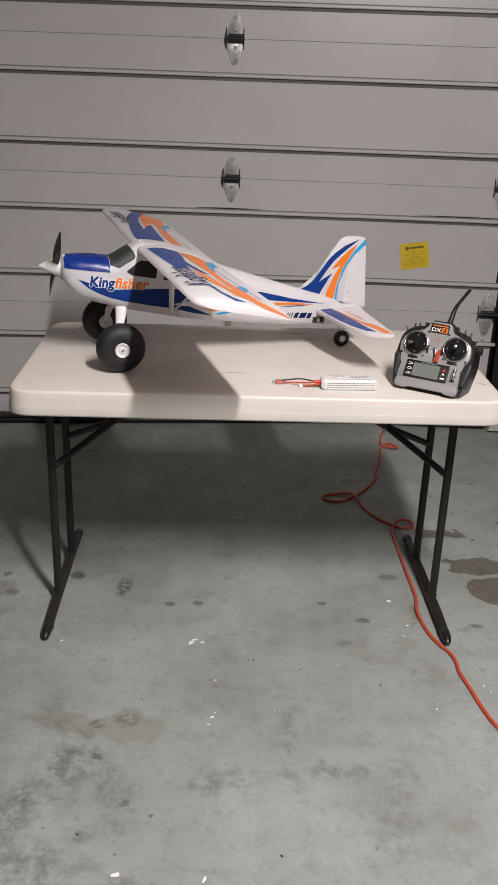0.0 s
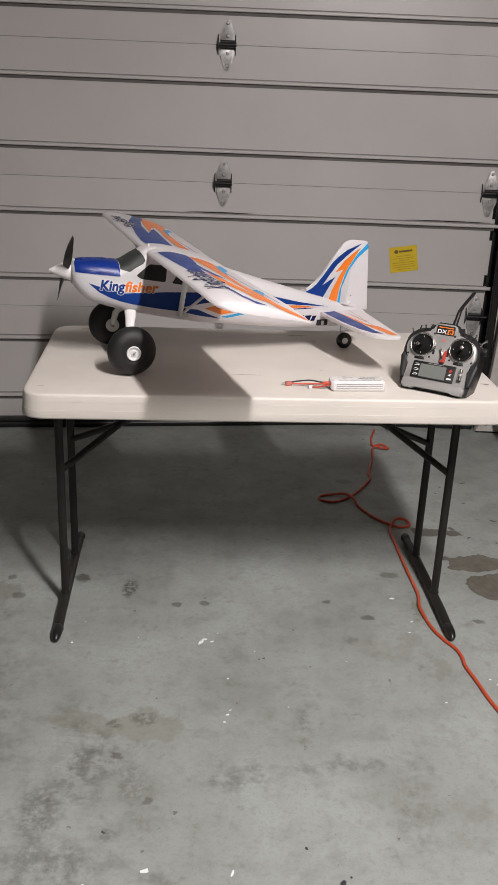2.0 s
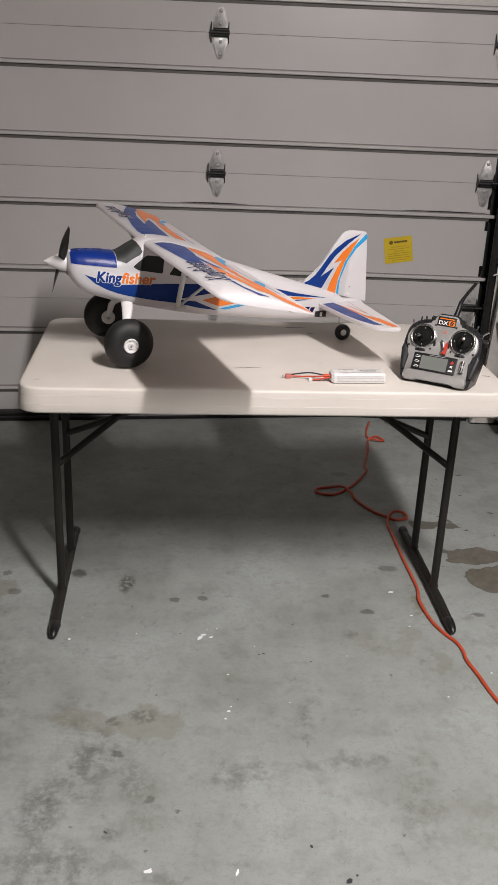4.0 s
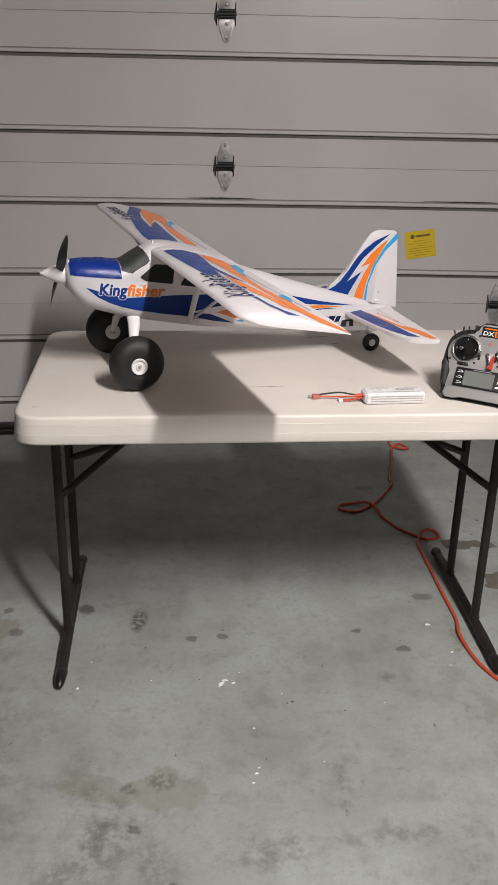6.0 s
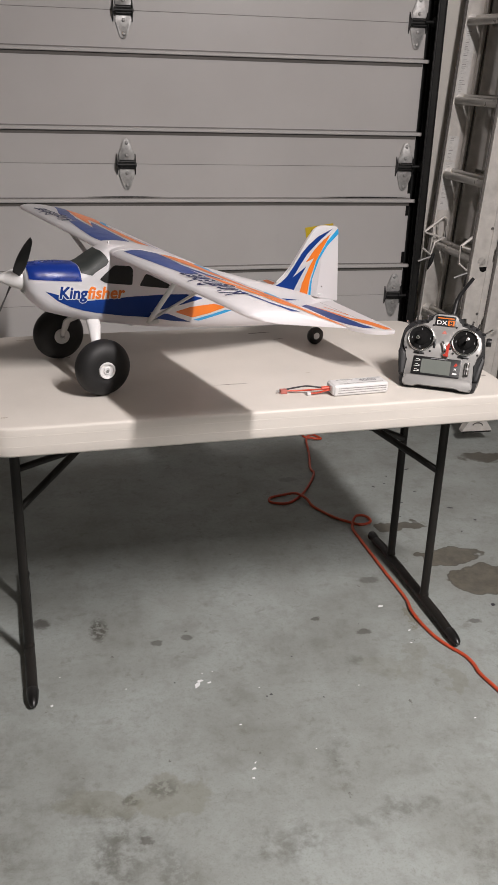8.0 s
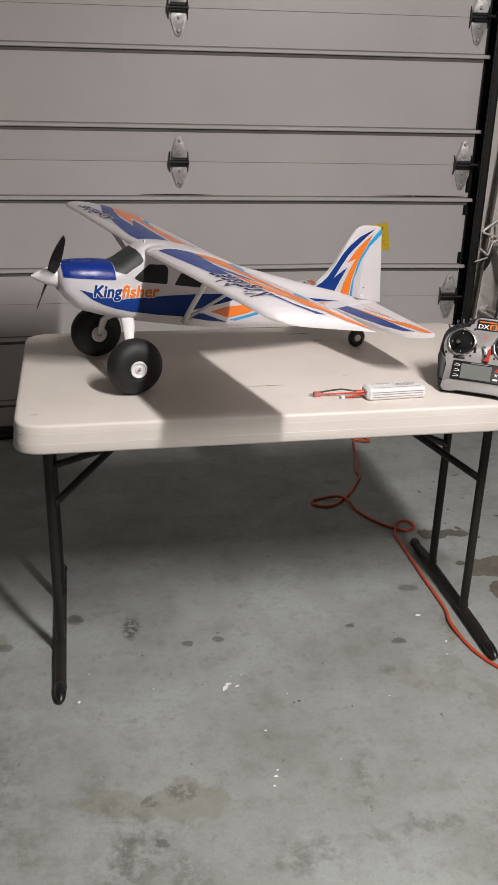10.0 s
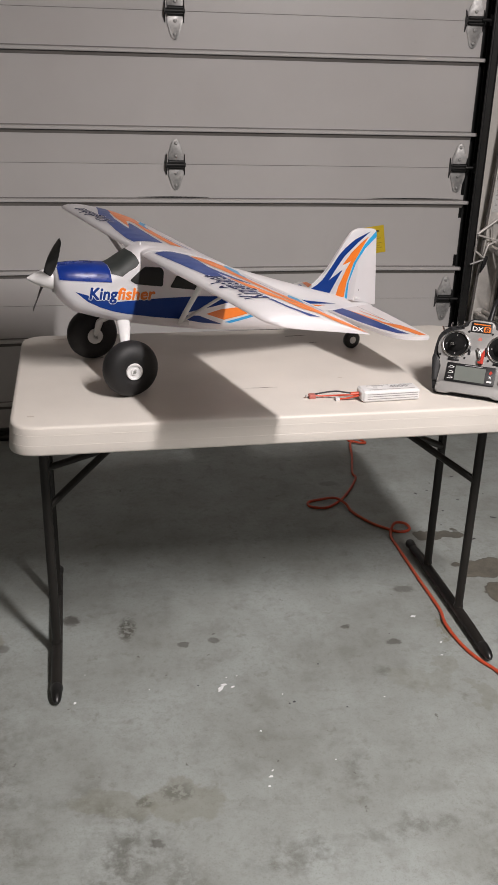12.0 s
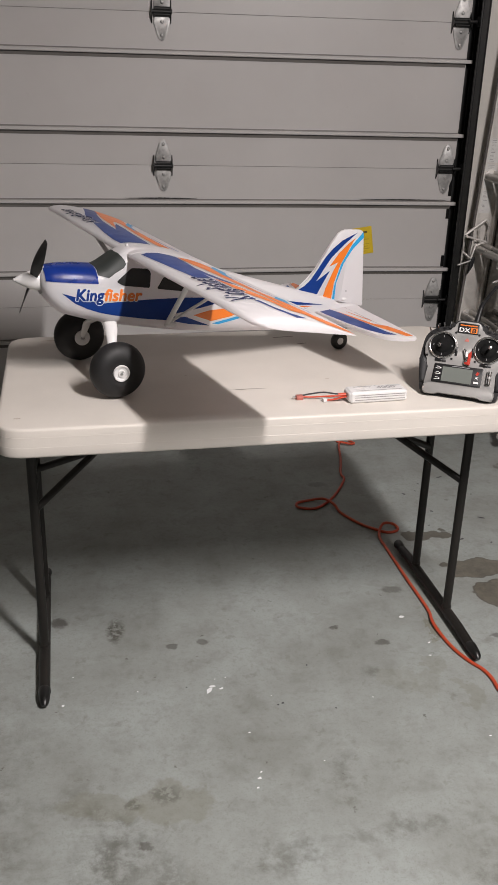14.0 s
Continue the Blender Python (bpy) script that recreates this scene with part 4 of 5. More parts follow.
    film("swoosh", [(0.36, -0.53), (0.45, -0.61), (0.63, -0.648), (0.66, -0.60), (0.47, -0.495), (0.36, -0.375), (0.335, -0.295), (0.318, -0.235), (0.43, -0.31), (0.52, -0.36), (0.51, -0.29), (0.475, -0.20), (0.455, -0.11), (0.44, -0.060), (0.09, -0.060), (0.08, -0.11), (0.112, -0.21), (0.175, -0.324), (0.25, -0.45)], BLUE, far, "dark blue swoosh")
    film("swoosh", [(0.51, -0.516), (0.60, -0.60), (0.68, -0.645), (0.80, -0.648), (0.93, -0.61), (0.82, -0.47), (0.744, -0.385), (0.696, -0.283), (0.673, -0.174), (0.68, -0.060), (0.53, -0.060), (0.528, -0.144), (0.541, -0.238), (0.60, -0.34), (0.615, -0.375), (0.59, -0.405), (0.53, -0.39), (0.45, -0.33), (0.365, -0.26), (0.40, -0.34), (0.44, -0.43)], ORANGE, far, "orange swoosh", 0.0004)
    film("swoosh", [(0.71, -0.40), (0.92, -0.51), (0.92, -0.46), (0.77, -0.39), (0.64, -0.26)], CYAN, far, "light blue streak", 0.0005)
    film("swoosh", [(0.70, -0.22), (0.72, -0.22), (0.80, -0.060), (0.76, -0.060)], LILAC, far, "thin lilac line", 0.0003)
    # the same word on each wing, to be read from behind
    for sgn, l0, l1, c0, slope, tall, lean in ((near, 0.545, 0.342, 0.318, 0.24, 0.072, -0.10), (far, -0.325, -0.545, 0.255, 0.40, 0.047, 0.15)):
        for spread, count, ink, lift in ((0.050, 10, WHITEFILM, 0.00055), (0.014, 6, NAVY, 0.0010)):
            whole = bmesh.new()
            for turn in range(count):
                bm = lettering("Kingfisher", 1.0, None, lean, 0.0)
                a, b = min(v.co.x for v in bm.verts), max(v.co.x for v in bm.verts)
                ox, oy = spread * math.cos(2 * math.pi * turn / count), spread * math.sin(2 * math.pi * turn / count)
                for v in bm.verts:
                    run = (l1 - l0) * (v.co.x + ox - a) / (b - a)
                    v.co = (LE + (c0 + slope * run) * CHORD - (v.co.y + oy) * tall, l0 + run, 0)
                piece = skin(bm, lambda p, q: wing_top(p, q) + Vector((0, 0, lift + 0.00003 * turn)), steps(LE, LE + CHORD, 0.006), steps(-0.60, 0.62, 0.03))
                held = bpy.data.meshes.new("held")
                piece.to_mesh(held)
                whole.from_mesh(held)
                bpy.data.meshes.remove(held)
            part("lettering", whole, ink, wings[sgn], "", 0)

    # wing struts, a pair a side
    for sgn in (1, -1):
        foot = Vector((0.147, -0.057 * sgn, 0.865 - Z0))
        part("strut", tube([foot, (0.096, -0.305 * sgn, 1.016 - Z0)], 0.0066, 12, None, 0.55), WHITEPLA, plane, "slim white wing strut")
        part("strut", tube([foot + Vector((0.008, 0, 0.006)), (0.190, -0.305 * sgn, 1.010 - Z0)], 0.0046, 12, None, 0.7), WHITEPLA, plane, "slim white wing strut")
        part("strut_foot", box(0.142, 0.168, -0.063 * sgn - 0.006, -0.063 * sgn + 0.006, 0.862 - Z0, 0.872 - Z0, 0.002), WHITEPLA, plane, "white strut fitting")

    # tail fin and rudder
    fin = [(0.515, 0.902), (0.535, 0.910), (0.555, 0.926), (0.575, 0.951), (0.594, 0.979), (0.620, 1.017), (0.638, 1.040), (0.648, 1.046), (0.660, 1.049), (0.6772, 1.0485), (0.6577, 0.864), (0.62, 0.868), (0.56, 0.885)]
    part("fin", prism([(x, z - Z0) for x, z in fin], 0.0094, pose(0, -0.0047, 0), 0.0032, None, 3), FOAM, plane, "white tail fin with blue and orange stripes", 50)
    rud = [(0.672, 1.0480), (0.702, 1.046), (0.7105, 1.043), (0.7145, 1.036), (0.727, 0.848), (0.724, 0.8455), (0.6525, 0.8630)]
    rudder = part("rudder", prism([(x, z - Z0) for x, z in rud], 0.0090, pose(0, -0.0045, 0), 0.0024, None, 3), FOAM, plane, "white foam rudder", 50)
    part("control_horn", box(0.660, 0.672, -0.0070, -0.0040, 0.866 - Z0, 0.872 - Z0, 0.001), WHITEPLA, rudder)
    part("screw", lathe([(0.0016, 0), (0.0016, 0.001)], pose(0.671, -0.0045, 0.890 - Z0, 90, 0, 0), 8), DARKBAR, rudder, "dark small screw")

    def fin_film(outline, material, label):
        for sgn in (-1, 1):
            part("swoosh", skin(figure(outline), lambda a, b: Vector((a, sgn * 0.0052, b - Z0)), (), ()), material, rudder, label, 0)

    fin_film([(0.524, 0.9035), (0.545, 0.914), (0.560, 0.926), (0.580, 0.951), (0.603, 0.983), (0.622, 1.002), (0.650, 1.022), (0.695, 1.040), (0.657, 1.012), (0.620, 0.980), (0.599, 0.952), (0.579, 0.923), (0.618, 0.947), (0.598, 0.915), (0.579, 0.882)], BLUE, "blue fin stripe")
    fin_film([(0.599, 0.873), (0.608, 0.904), (0.628, 0.946), (0.641, 0.967), (0.616, 0.958), (0.642, 0.990), (0.668, 1.012), (0.690, 1.027), (0.678, 1.008), (0.649, 0.961), (0.632, 0.914), (0.6255, 0.869)], ORANGE, "orange fin stripe")
    fin_film([(0.629, 0.868), (0.634, 0.908), (0.650, 0.961), (0.680, 1.008), (0.712, 1.040), (0.7150, 1.026), (0.682, 0.997), (0.658, 0.963), (0.639, 0.913), (0.6365, 0.867)], CYAN, "light blue fin stripe")

    # tailplane
    for sgn in (-1, 1):
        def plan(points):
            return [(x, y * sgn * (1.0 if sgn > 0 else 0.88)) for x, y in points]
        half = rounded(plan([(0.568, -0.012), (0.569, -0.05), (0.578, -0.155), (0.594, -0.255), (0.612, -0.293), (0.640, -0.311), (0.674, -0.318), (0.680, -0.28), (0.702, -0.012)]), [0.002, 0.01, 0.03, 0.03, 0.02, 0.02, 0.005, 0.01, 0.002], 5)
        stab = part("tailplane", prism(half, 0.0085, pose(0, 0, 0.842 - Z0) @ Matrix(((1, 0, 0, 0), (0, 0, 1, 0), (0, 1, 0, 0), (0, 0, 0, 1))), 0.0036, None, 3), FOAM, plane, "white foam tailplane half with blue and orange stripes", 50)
        for outline, ink, label in (([(0.577, -0.035), (0.613, -0.024), (0.620, -0.068), (0.628, -0.165), (0.632, -0.248), (0.640, -0.284), (0.616, -0.270), (0.597, -0.219), (0.585, -0.152), (0.578, -0.068)], BLUE, "blue stripe"), ([(0.617, -0.041), (0.628, -0.089), (0.641, -0.179), (0.662, -0.212), (0.670, -0.26), (0.671, -0.306), (0.655, -0.301), (0.648, -0.262), (0.638, -0.22), (0.629, -0.165), (0.623, -0.108)], ORANGE, "orange stripe"), ([(0.640, -0.060), (0.643, -0.060), (0.655, -0.150), (0.652, -0.160)], ORANGE, "thin orange line")):
            part("swoosh", skin(figure(plan(outline)), lambda a, b: Vector((a, b, 0.8511 - Z0)), (), ()), ink, stab, label, 0)
        part("elevator_line", skin(figure(plan([(0.660, -0.018), (0.6615, -0.018), (0.650, -0.295), (0.6485, -0.295)])), lambda a, b: Vector((a, b, 0.8509 - Z0)), (), ()), SEAM, stab, "elevator hinge line", 0)
    part("servo", box(0.560, 0.592, -0.0300, -0.020, 0.812 - Z0, 0.8285 - Z0, 0.001), BLACKPLA, plane, "black tail servo")
    part("servo_arm", box(0.572, 0.579, -0.0330, -0.0298, 0.8145 - Z0, 0.8265 - Z0, 0.0008), WHITEPLA, plane, "white servo arm")

    # undercarriage
    for y, outer in ((-0.133, -1), (0.160, 1)):
        cz = 0.7975 - Z0
        wheel = new("main_wheel")
        wheel.parent = plane
        tagged(wheel, "fat black foam tyre on a white hub")
        wheel.matrix_basis = pose(0, y, cz, 90 * -outer if outer < 0 else -90, 0, 0)
        tyre = [(0.019, -0.026), (0.030, -0.0285), (0.044, -0.0265), (0.055, -0.020), (0.0615, -0.010), (0.0635, 0.0), (0.0615, 0.010), (0.055, 0.020), (0.044, 0.0265), (0.030, 0.0285), (0.019, 0.026)]
        fine = []
        for a, b in zip(tyre, tyre[1:]):
            fine += [a, ((a[0] + b[0]) / 2 * 1.004, (a[1] + b[1]) / 2 * 1.01)]
        fine.append(tyre[-1])
        part("tyre", lathe(fine, None, 56), FOAMTYRE, wheel, "fat black foam tyre", 60)
        hub = part("hub", lathe([(0.0, 0.0275), (0.0042, 0.0275), (0.0056, 0.0295), (0.0075, 0.0295), (0.0085, 0.0265), (0.0140, 0.0270), (0.0150, 0.0300), (0.0178, 0.0305), (0.0190, 0.0285), (0.0190, -0.0285), (0.0165, -0.0300), (0.0056, -0.0290), (0.0042, -0.0275), (0, -0.0275)], None, 36), WHITEPLA, wheel, "white plastic hub", 40)
        part("axle_nut", lathe([(0.0, 0.031), (0.0035, 0.031), (0.0035, -0.031), (0, -0.031)], None, 6), CHROME, wheel, "metal axle nut", 30)
        inner = y - outer * 0.036
        part("gear_leg", tube([(0.018, 0.030 * outer, 0.885 - Z0), (0.014, 0.055 * outer, 0.868 - Z0), (0.006, y - outer * 0.052, 0.842 - Z0), (0.0, inner, 0.808 - Z0), (0.0, inner, 0.795 - Z0)], [0.0165, 0.0145, 0.0105, 0.0080, 0.0062], 14, None, 0.55), WHITEPLA, plane, "white undercarriage leg", 60)
        part("axle", tube([(0, inner - 0.004 * outer, cz), (0, y, cz)], 0.0035, 10), GALV, plane, "steel axle")
    r = 0.0235
    tw = new("tail_wheel")
    tw.parent = plane
    tw.matrix_basis = pose(0.661, -0.004, r - 0.0, 90, 0, 0)
    tagged(tw, "small black tail wheel with white hub")
    part("tyre", lathe([(0.009, -0.007), (0.018, -0.0085), (0.0225, -0.006), (r, 0), (0.0225, 0.006), (0.018, 0.0085), (0.009, 0.007)], None, 32), RUBBER, tw, "small black tyre", 60)
    part("hub", lathe([(0.0, -0.0085), (0.0085, -0.0085), (0.0095, -0.007), (0.0095, 0.007), (0.0085, 0.0085), (0, 0.0085)], None, 20), WHITEPLA, tw, "white hub", 40)
    part("tail_wire", tube(smooth_path([(0.661, 0.011, r), (0.657, 0.011, r + 0.018), (0.652, 0.006, r + 0.034), (0.652, 0.0, r + 0.052), (0.652, 0.0, r + 0.085)], 4), 0.0015, 8), GALV, plane, "bent steel tail wheel wire")
    for dx in (-0.055, 0.055):
        part("spring", tube([(0.652 + dx * k / 12, 0.0015 * math.sin(k * 2.2), r + 0.026 + 0.0012 * math.cos(k * 2.2) + 0.008 * abs(k / 12)) for k in range(13)], 0.0009, 6), GALV, plane, "thin steering spring")
    return plane


aeroplane()


# ---- the radio transmitter ----
def transmitter():
    tx = thing("radio_transmitter", pose(0.288, 2.459, TOP, 0, 0, -28.5), "silver and black two-stick radio transmitter standing on the table", "remote control")
    tilt = pose(0, 0.0, 0.004, -27, 0, 0)

    def put(name, bm, material, label="", parent=tx, smooth=35):
        bmesh.ops.transform(bm, matrix=tilt, verts=bm.verts)
        return part(name, bm, material, parent, label, smooth)

    shell = rounded([(-0.086, 0.0), (0.086, 0.0), (0.092, 0.030), (0.100, 0.095), (0.094, 0.140), (0.070, 0.160), (0.036, 0.166), (0.030, 0.183), (-0.030, 0.183), (-0.036, 0.166), (-0.070, 0.160), (-0.094, 0.140), (-0.100, 0.095), (-0.092, 0.030)], [0.01, 0.01, 0.02, 0.03, 0.025, 0.02, 0.008, 0.01, 0.01, 0.008, 0.02, 0.025, 0.03, 0.02], 5)
    hull = prism(shell, 0.060, pose(0, 0.004, 0), 0.009, None, 3)
    under = tilt.inverted() @ Vector((0, 0, 0.0012))
    cut = bmesh.ops.bisect_plane(hull, geom=hull.verts[:] + hull.edges[:] + hull.faces[:], plane_co=under, plane_no=tilt.to_3x3().inverted() @ Vector((0, 0, -1)), clear_outer=True)
    bmesh.ops.holes_fill(hull, edges=[e for e in cut["geom_cut"] if isinstance(e, bmesh.types.BMEdge)])
    body = put("case", hull, BLACKPLA, "black transmitter case", tx, 50)
    face = rounded([(-0.080, 0.022), (0.080, 0.022), (0.078, 0.050), (0.076, 0.074), (0.092, 0.096), (0.088, 0.132), (0.062, 0.148), (0.033, 0.156), (0.027, 0.178), (-0.027, 0.178), (-0.033, 0.156), (-0.062, 0.148), (-0.088, 0.132), (-0.092, 0.096), (-0.076, 0.074), (-0.078, 0.050)], [0.004, 0.004, 0.01, 0.01, 0.02, 0.025, 0.015, 0.006, 0.008, 0.008, 0.006, 0.015, 0.025, 0.02, 0.01, 0.01], 4)
    front = put("face_plate", prism(face, 0.012, pose(0, -0.004, 0), 0.003, None, 2), SILVER, "silver front plate", tx, 40)
    put("chin", prism(rounded([(-0.078, 0.002), (-0.054, 0.002), (-0.045, 0.006), (0.045, 0.006), (0.054, 0.002), (0.078, 0.002), (0.082, 0.018), (0.077, 0.027), (-0.077, 0.027), (-0.082, 0.018)], 0.005, 4), 0.026, pose(0, -0.009, 0), 0.005, None, 3), SILVER, "silver lower bumper", tx, 45)
    for sgn in (-1, 1):
        grip = rounded([(0.079, 0.026), (0.093, 0.028), (0.1005, 0.086), (0.095, 0.094), (0.078, 0.074), (0.080, 0.050)], 0.005, 3)
        put("grip", prism([(x * sgn, z) for x, z in grip], 0.044, pose(0, -0.0025, 0), 0.005, None, 3), GRIP, "black rubber side grip", tx, 45)
    # stick gimbals
    for cx in (-0.051, 0.051):
        m = pose(cx, -0.0045, 0.117, 90, 0, 0)
        ring = put("gimbal_ring", lathe([(0.0265, -0.002), (0.0315, -0.002), (0.0325, 0.001), (0.0310, 0.0045), (0.0290, 0.0050), (0.0272, 0.0040), (0.0266, -0.0019)], m, 40), CHROME, "silver gimbal ring", tx, 60)
        put("gimbal_bowl", lathe([(0.0270, 0.0002), (0.0180, -0.0002), (0.0175, 0.0012), (0.0110, 0.0040), (0.0, 0.0052)], m, 32), MATTE, "black gimbal bowl", ring, 60)
        put("stick", lathe([(0.0032, 0.004), (0.0032, 0.024), (0.0042, 0.025), (0.0042, 0.034), (0.003, 0.036), (0, 0.0365)], m @ pose(0, 0, 0, 10 if cx < 0 else -4, 12 if cx > 0 else -8, 0), 14), CHROME, "metal control stick", ring, 40)
        for dx, dz in ((0, 0.021), (0, -0.021), (0.021, 0), (-0.021, 0)):
            put("tick", box(cx + dx - 0.0007, cx + dx + 0.0007, -0.0052, -0.0047, 0.117 + dz - 0.002, 0.117 + dz + 0.002), GREYBAR, "white scale tick", ring, 0)
        put("trim_slot", box(cx - 0.013, cx + 0.013, -0.0055, -0.0035, 0.0785, 0.0845, 0.001), BLACKPLA, "black trim slot", front)
        put("trim_lever", box(cx - 0.003, cx + 0.003, -0.0095, -0.005, 0.0795, 0.0835, 0.001), BLACKPLA, "black trim lever", front)
        sx = cx * 0.36
        put("trim_slot", box(sx - 0.003, sx + 0.003, -0.0055, -0.0035, 0.096, 0.118, 0.001), BLACKPLA, "black trim slot", front)
        put("trim_lever", box(sx - 0.002, sx + 0.002, -0.0095, -0.005, 0.105, 0.110, 0.001), BLACKPLA, "black trim lever", front)
        for px, pz in ((cx * 1.62, 0.090), (cx * 0.52, 0.088), (cx * 0.52, 0.150)):
            put("screw", lathe([(0.0026, 0), (0.0026, 0.001), (0.0018, 0.0016)], pose(px, -0.0042, pz, 90, 0, 0), 12), BLACKPLA, "black screw", front)
    # display
    bezel = put("display_bezel", prism(rounded([(-0.064, 0.030), (0.048, 0.030), (0.050, 0.074), (-0.062, 0.074)], 0.003, 3), 0.002, pose(0, -0.0058, 0), 0.0006), BLACKPLA, "black display surround", tx)
    put("screen", box(-0.042, 0.026, -0.0066, -0.006, 0.0345, 0.0680), SCREEN, "grey-green liquid crystal display", bezel, 0)
    for k in range(3):
        z = 0.0380 + 0.0125 * k
        put("print_line", box(-0.058, -0.0485, -0.0064, -0.0059, z - 0.0012, z), WHITEFILM, "white printed key mark", bezel, 0)
        put("print_line", box(-0.056, -0.0490, -0.0064, -0.0059, z + 0.003, z + 0.0042), WHITEFILM, "white printed key mark", bezel, 0)
        put("key", lathe([(0.0018, 0), (0.0018, 0.0018), (0, 0.002)], pose(-0.0468, -0.0058, z + 0.001, 90, 0, 0), 10), WHITEPLA, "small white key", bezel)
    put("print_line", box(-0.022, 0.018, -0.0064, -0.0059, 0.0703, 0.0717), GREYBAR, "grey printed line", bezel, 0)
    put("print_mark", prism(rounded([(0.033, 0.058), (0.038, 0.056), (0.042, 0.062), (0.037, 0.066)], 0.0015, 2), 0.0005, pose(0, -0.0064, 0)), RED, "red printed mark", bezel, 0)
    put("print_mark", prism([(0.033, 0.048), (0.036, 0.0495), (0.040, 0.047), (0.0385, 0.051), (0.041, 0.0535), (0.037, 0.0525), (0.034, 0.0535), (0.0355, 0.051)], 0.0005, pose(0, -0.0064, 0)), WHITEFILM, "white printed mark", bezel, 0)
    put("print_mark", prism(rounded([(0.031, 0.038), (0.043, 0.038), (0.042, 0.042), (0.032, 0.042)], 0.001, 2), 0.0005, pose(0, -0.0064, 0)), WHITEFILM, "white printed mark", bezel, 0)
    put("roller", tube([(0.064, -0.008, 0.040), (0.064, -0.008, 0.069)], 0.0055, 16), CHROME, "bright scroll roller", tx)
    put("roller_band", tube([(0.064, -0.008, 0.052), (0.064, -0.008, 0.057)], 0.0059, 16), SILVER, "ribbed roller band", tx)
    # name plate above
    plate = put("name_plate", prism(rounded([(-0.024, 0.150), (0.024, 0.150), (0.024, 0.174), (-0.024, 0.174)], 0.003, 3), 0.002, pose(0, -0.0058, 0), 0.0006), BLACKPLA, "black plate with white and orange lettering", tx)
    put("print_line", box(-0.019, 0.019, -0.0064, -0.0059, 0.1675, 0.1700), ORANGE, "orange printed bar", plate, 0)
    put("print_block", box(0.0055, 0.0205, -0.0064, -0.0059, 0.1520, 0.1645), ORANGE, "orange block behind the figure", plate, 0)
    for word, x0, x1, ink in (("DX", -0.020, 0.0040, WHITEFILM), ("8", 0.0085, 0.0180, BLACKPLA)):
        bm = lettering(word, 1.0, None, 0, 0.02)
        a, b = min(v.co.x for v in bm.verts), max(v.co.x for v in bm.verts)
        for v in bm.verts:
            v.co = (x0 + (x1 - x0) * (v.co.x - a) / (b - a), -0.0067, 0.1533 + v.co.y * 0.0135)
        put("lettering", bm, ink, "", plate, 0)
    # red tag hanging over the middle
    put("tag", prism(rounded([(-0.008, 0.079), (0.006, 0.078), (0.003, 0.105), (0.0, 0.113), (-0.003, 0.105)], 0.003, 3), 0.007, pose(0, -0.013, 0, 0, 8, 0), 0.002), RED, "red plastic tag", tx)
    put("eyelet", lathe([(0.0045, 0), (0.0060, 0.002), (0.0045, 0.004), (0.0, 0.004)], pose(0.006, -0.004, 0.084, 90, 0, 0), 18), CHROME, "bright neck-strap eyelet", tx)
    put("clip", tube(smooth_path([(0.004, -0.008, 0.080), (0.009, -0.014, 0.090), (0.004, -0.014, 0.108), (-0.001, -0.010, 0.112)], 5), 0.0022, 10), CHROME, "bright wire clip", tx)
    put("print_mark", prism(rounded([(-0.005, 0.132), (0.006, 0.132), (0.004, 0.138), (0.000, 0.140), (-0.003, 0.136)], 0.001, 2), 0.0004, pose(0, -0.0045, 0)), PINKPLUG, "red printed mark", front, 0)
    # toggle switches along the shoulders
    for x, z, lx, lz in ((-0.083, 0.148, -0.006, 0.016), (-0.070, 0.158, 0.002, 0.018), (-0.055, 0.163, -0.002, 0.014), (-0.043, 0.165, 0.003, 0.018), (0.046, 0.165, -0.003, 0.017), (0.060, 0.162, 0.003, 0.015), (0.074, 0.156, 0.004, 0.017), (0.090, 0.146, 0.018, 0.014)):
        put("toggle", tube([(x, 0.010, z - 0.008), (x + lx * 0.3, 0.006, z - 0.001), (x + lx, 0.002, z + lz * 0.55)], [0.0045, 0.0020, 0.0024], 10), CHROME, "small metal toggle switch", tx)
        put("switch_nut", lathe([(0.0052, 0), (0.0052, 0.004), (0.003, 0.005)], pose(x, 0.008, z - 0.005, 35, 0, 0), 10), BLACKPLA, "black switch nut", tx)
    put("knob", lathe([(0.0, -0.006), (0.0095, -0.006), (0.0105, 0.0), (0.0095, 0.006), (0, 0.006)], pose(0.1035, 0.022, 0.128, 0, 90, 0), 20), BLACKPLA, "black side lever", tx)
    # aerial
    mast = put("aerial_base", tube([(0.012, 0.016, 0.172), (0.015, 0.014, 0.196), (0.018, 0.012, 0.222)], [0.0085, 0.0062, 0.0052], 14), BLACKPLA, "black hinged aerial base", tx, 50)
    put("aerial", tube(smooth_path([(0.018, 0.012, 0.218), (0.022, 0.010, 0.230), (0.034, 0.004, 0.250), (0.048, -0.002, 0.272)], 5), [0.0050] * 6 + [0.0042] * 9 + [0.0036], 12), BLACKPLA, "black folding aerial", mast, 60)
    put("handle", tube(smooth_path([(-0.045, 0.050, 0.150), (-0.045, 0.080, 0.120), (-0.045, 0.085, 0.060), (-0.045, 0.055, 0.030)], 5), 0.006, 10), BLACKPLA, "black rear carrying handle", tx, 60)
    return tx


transmitter()


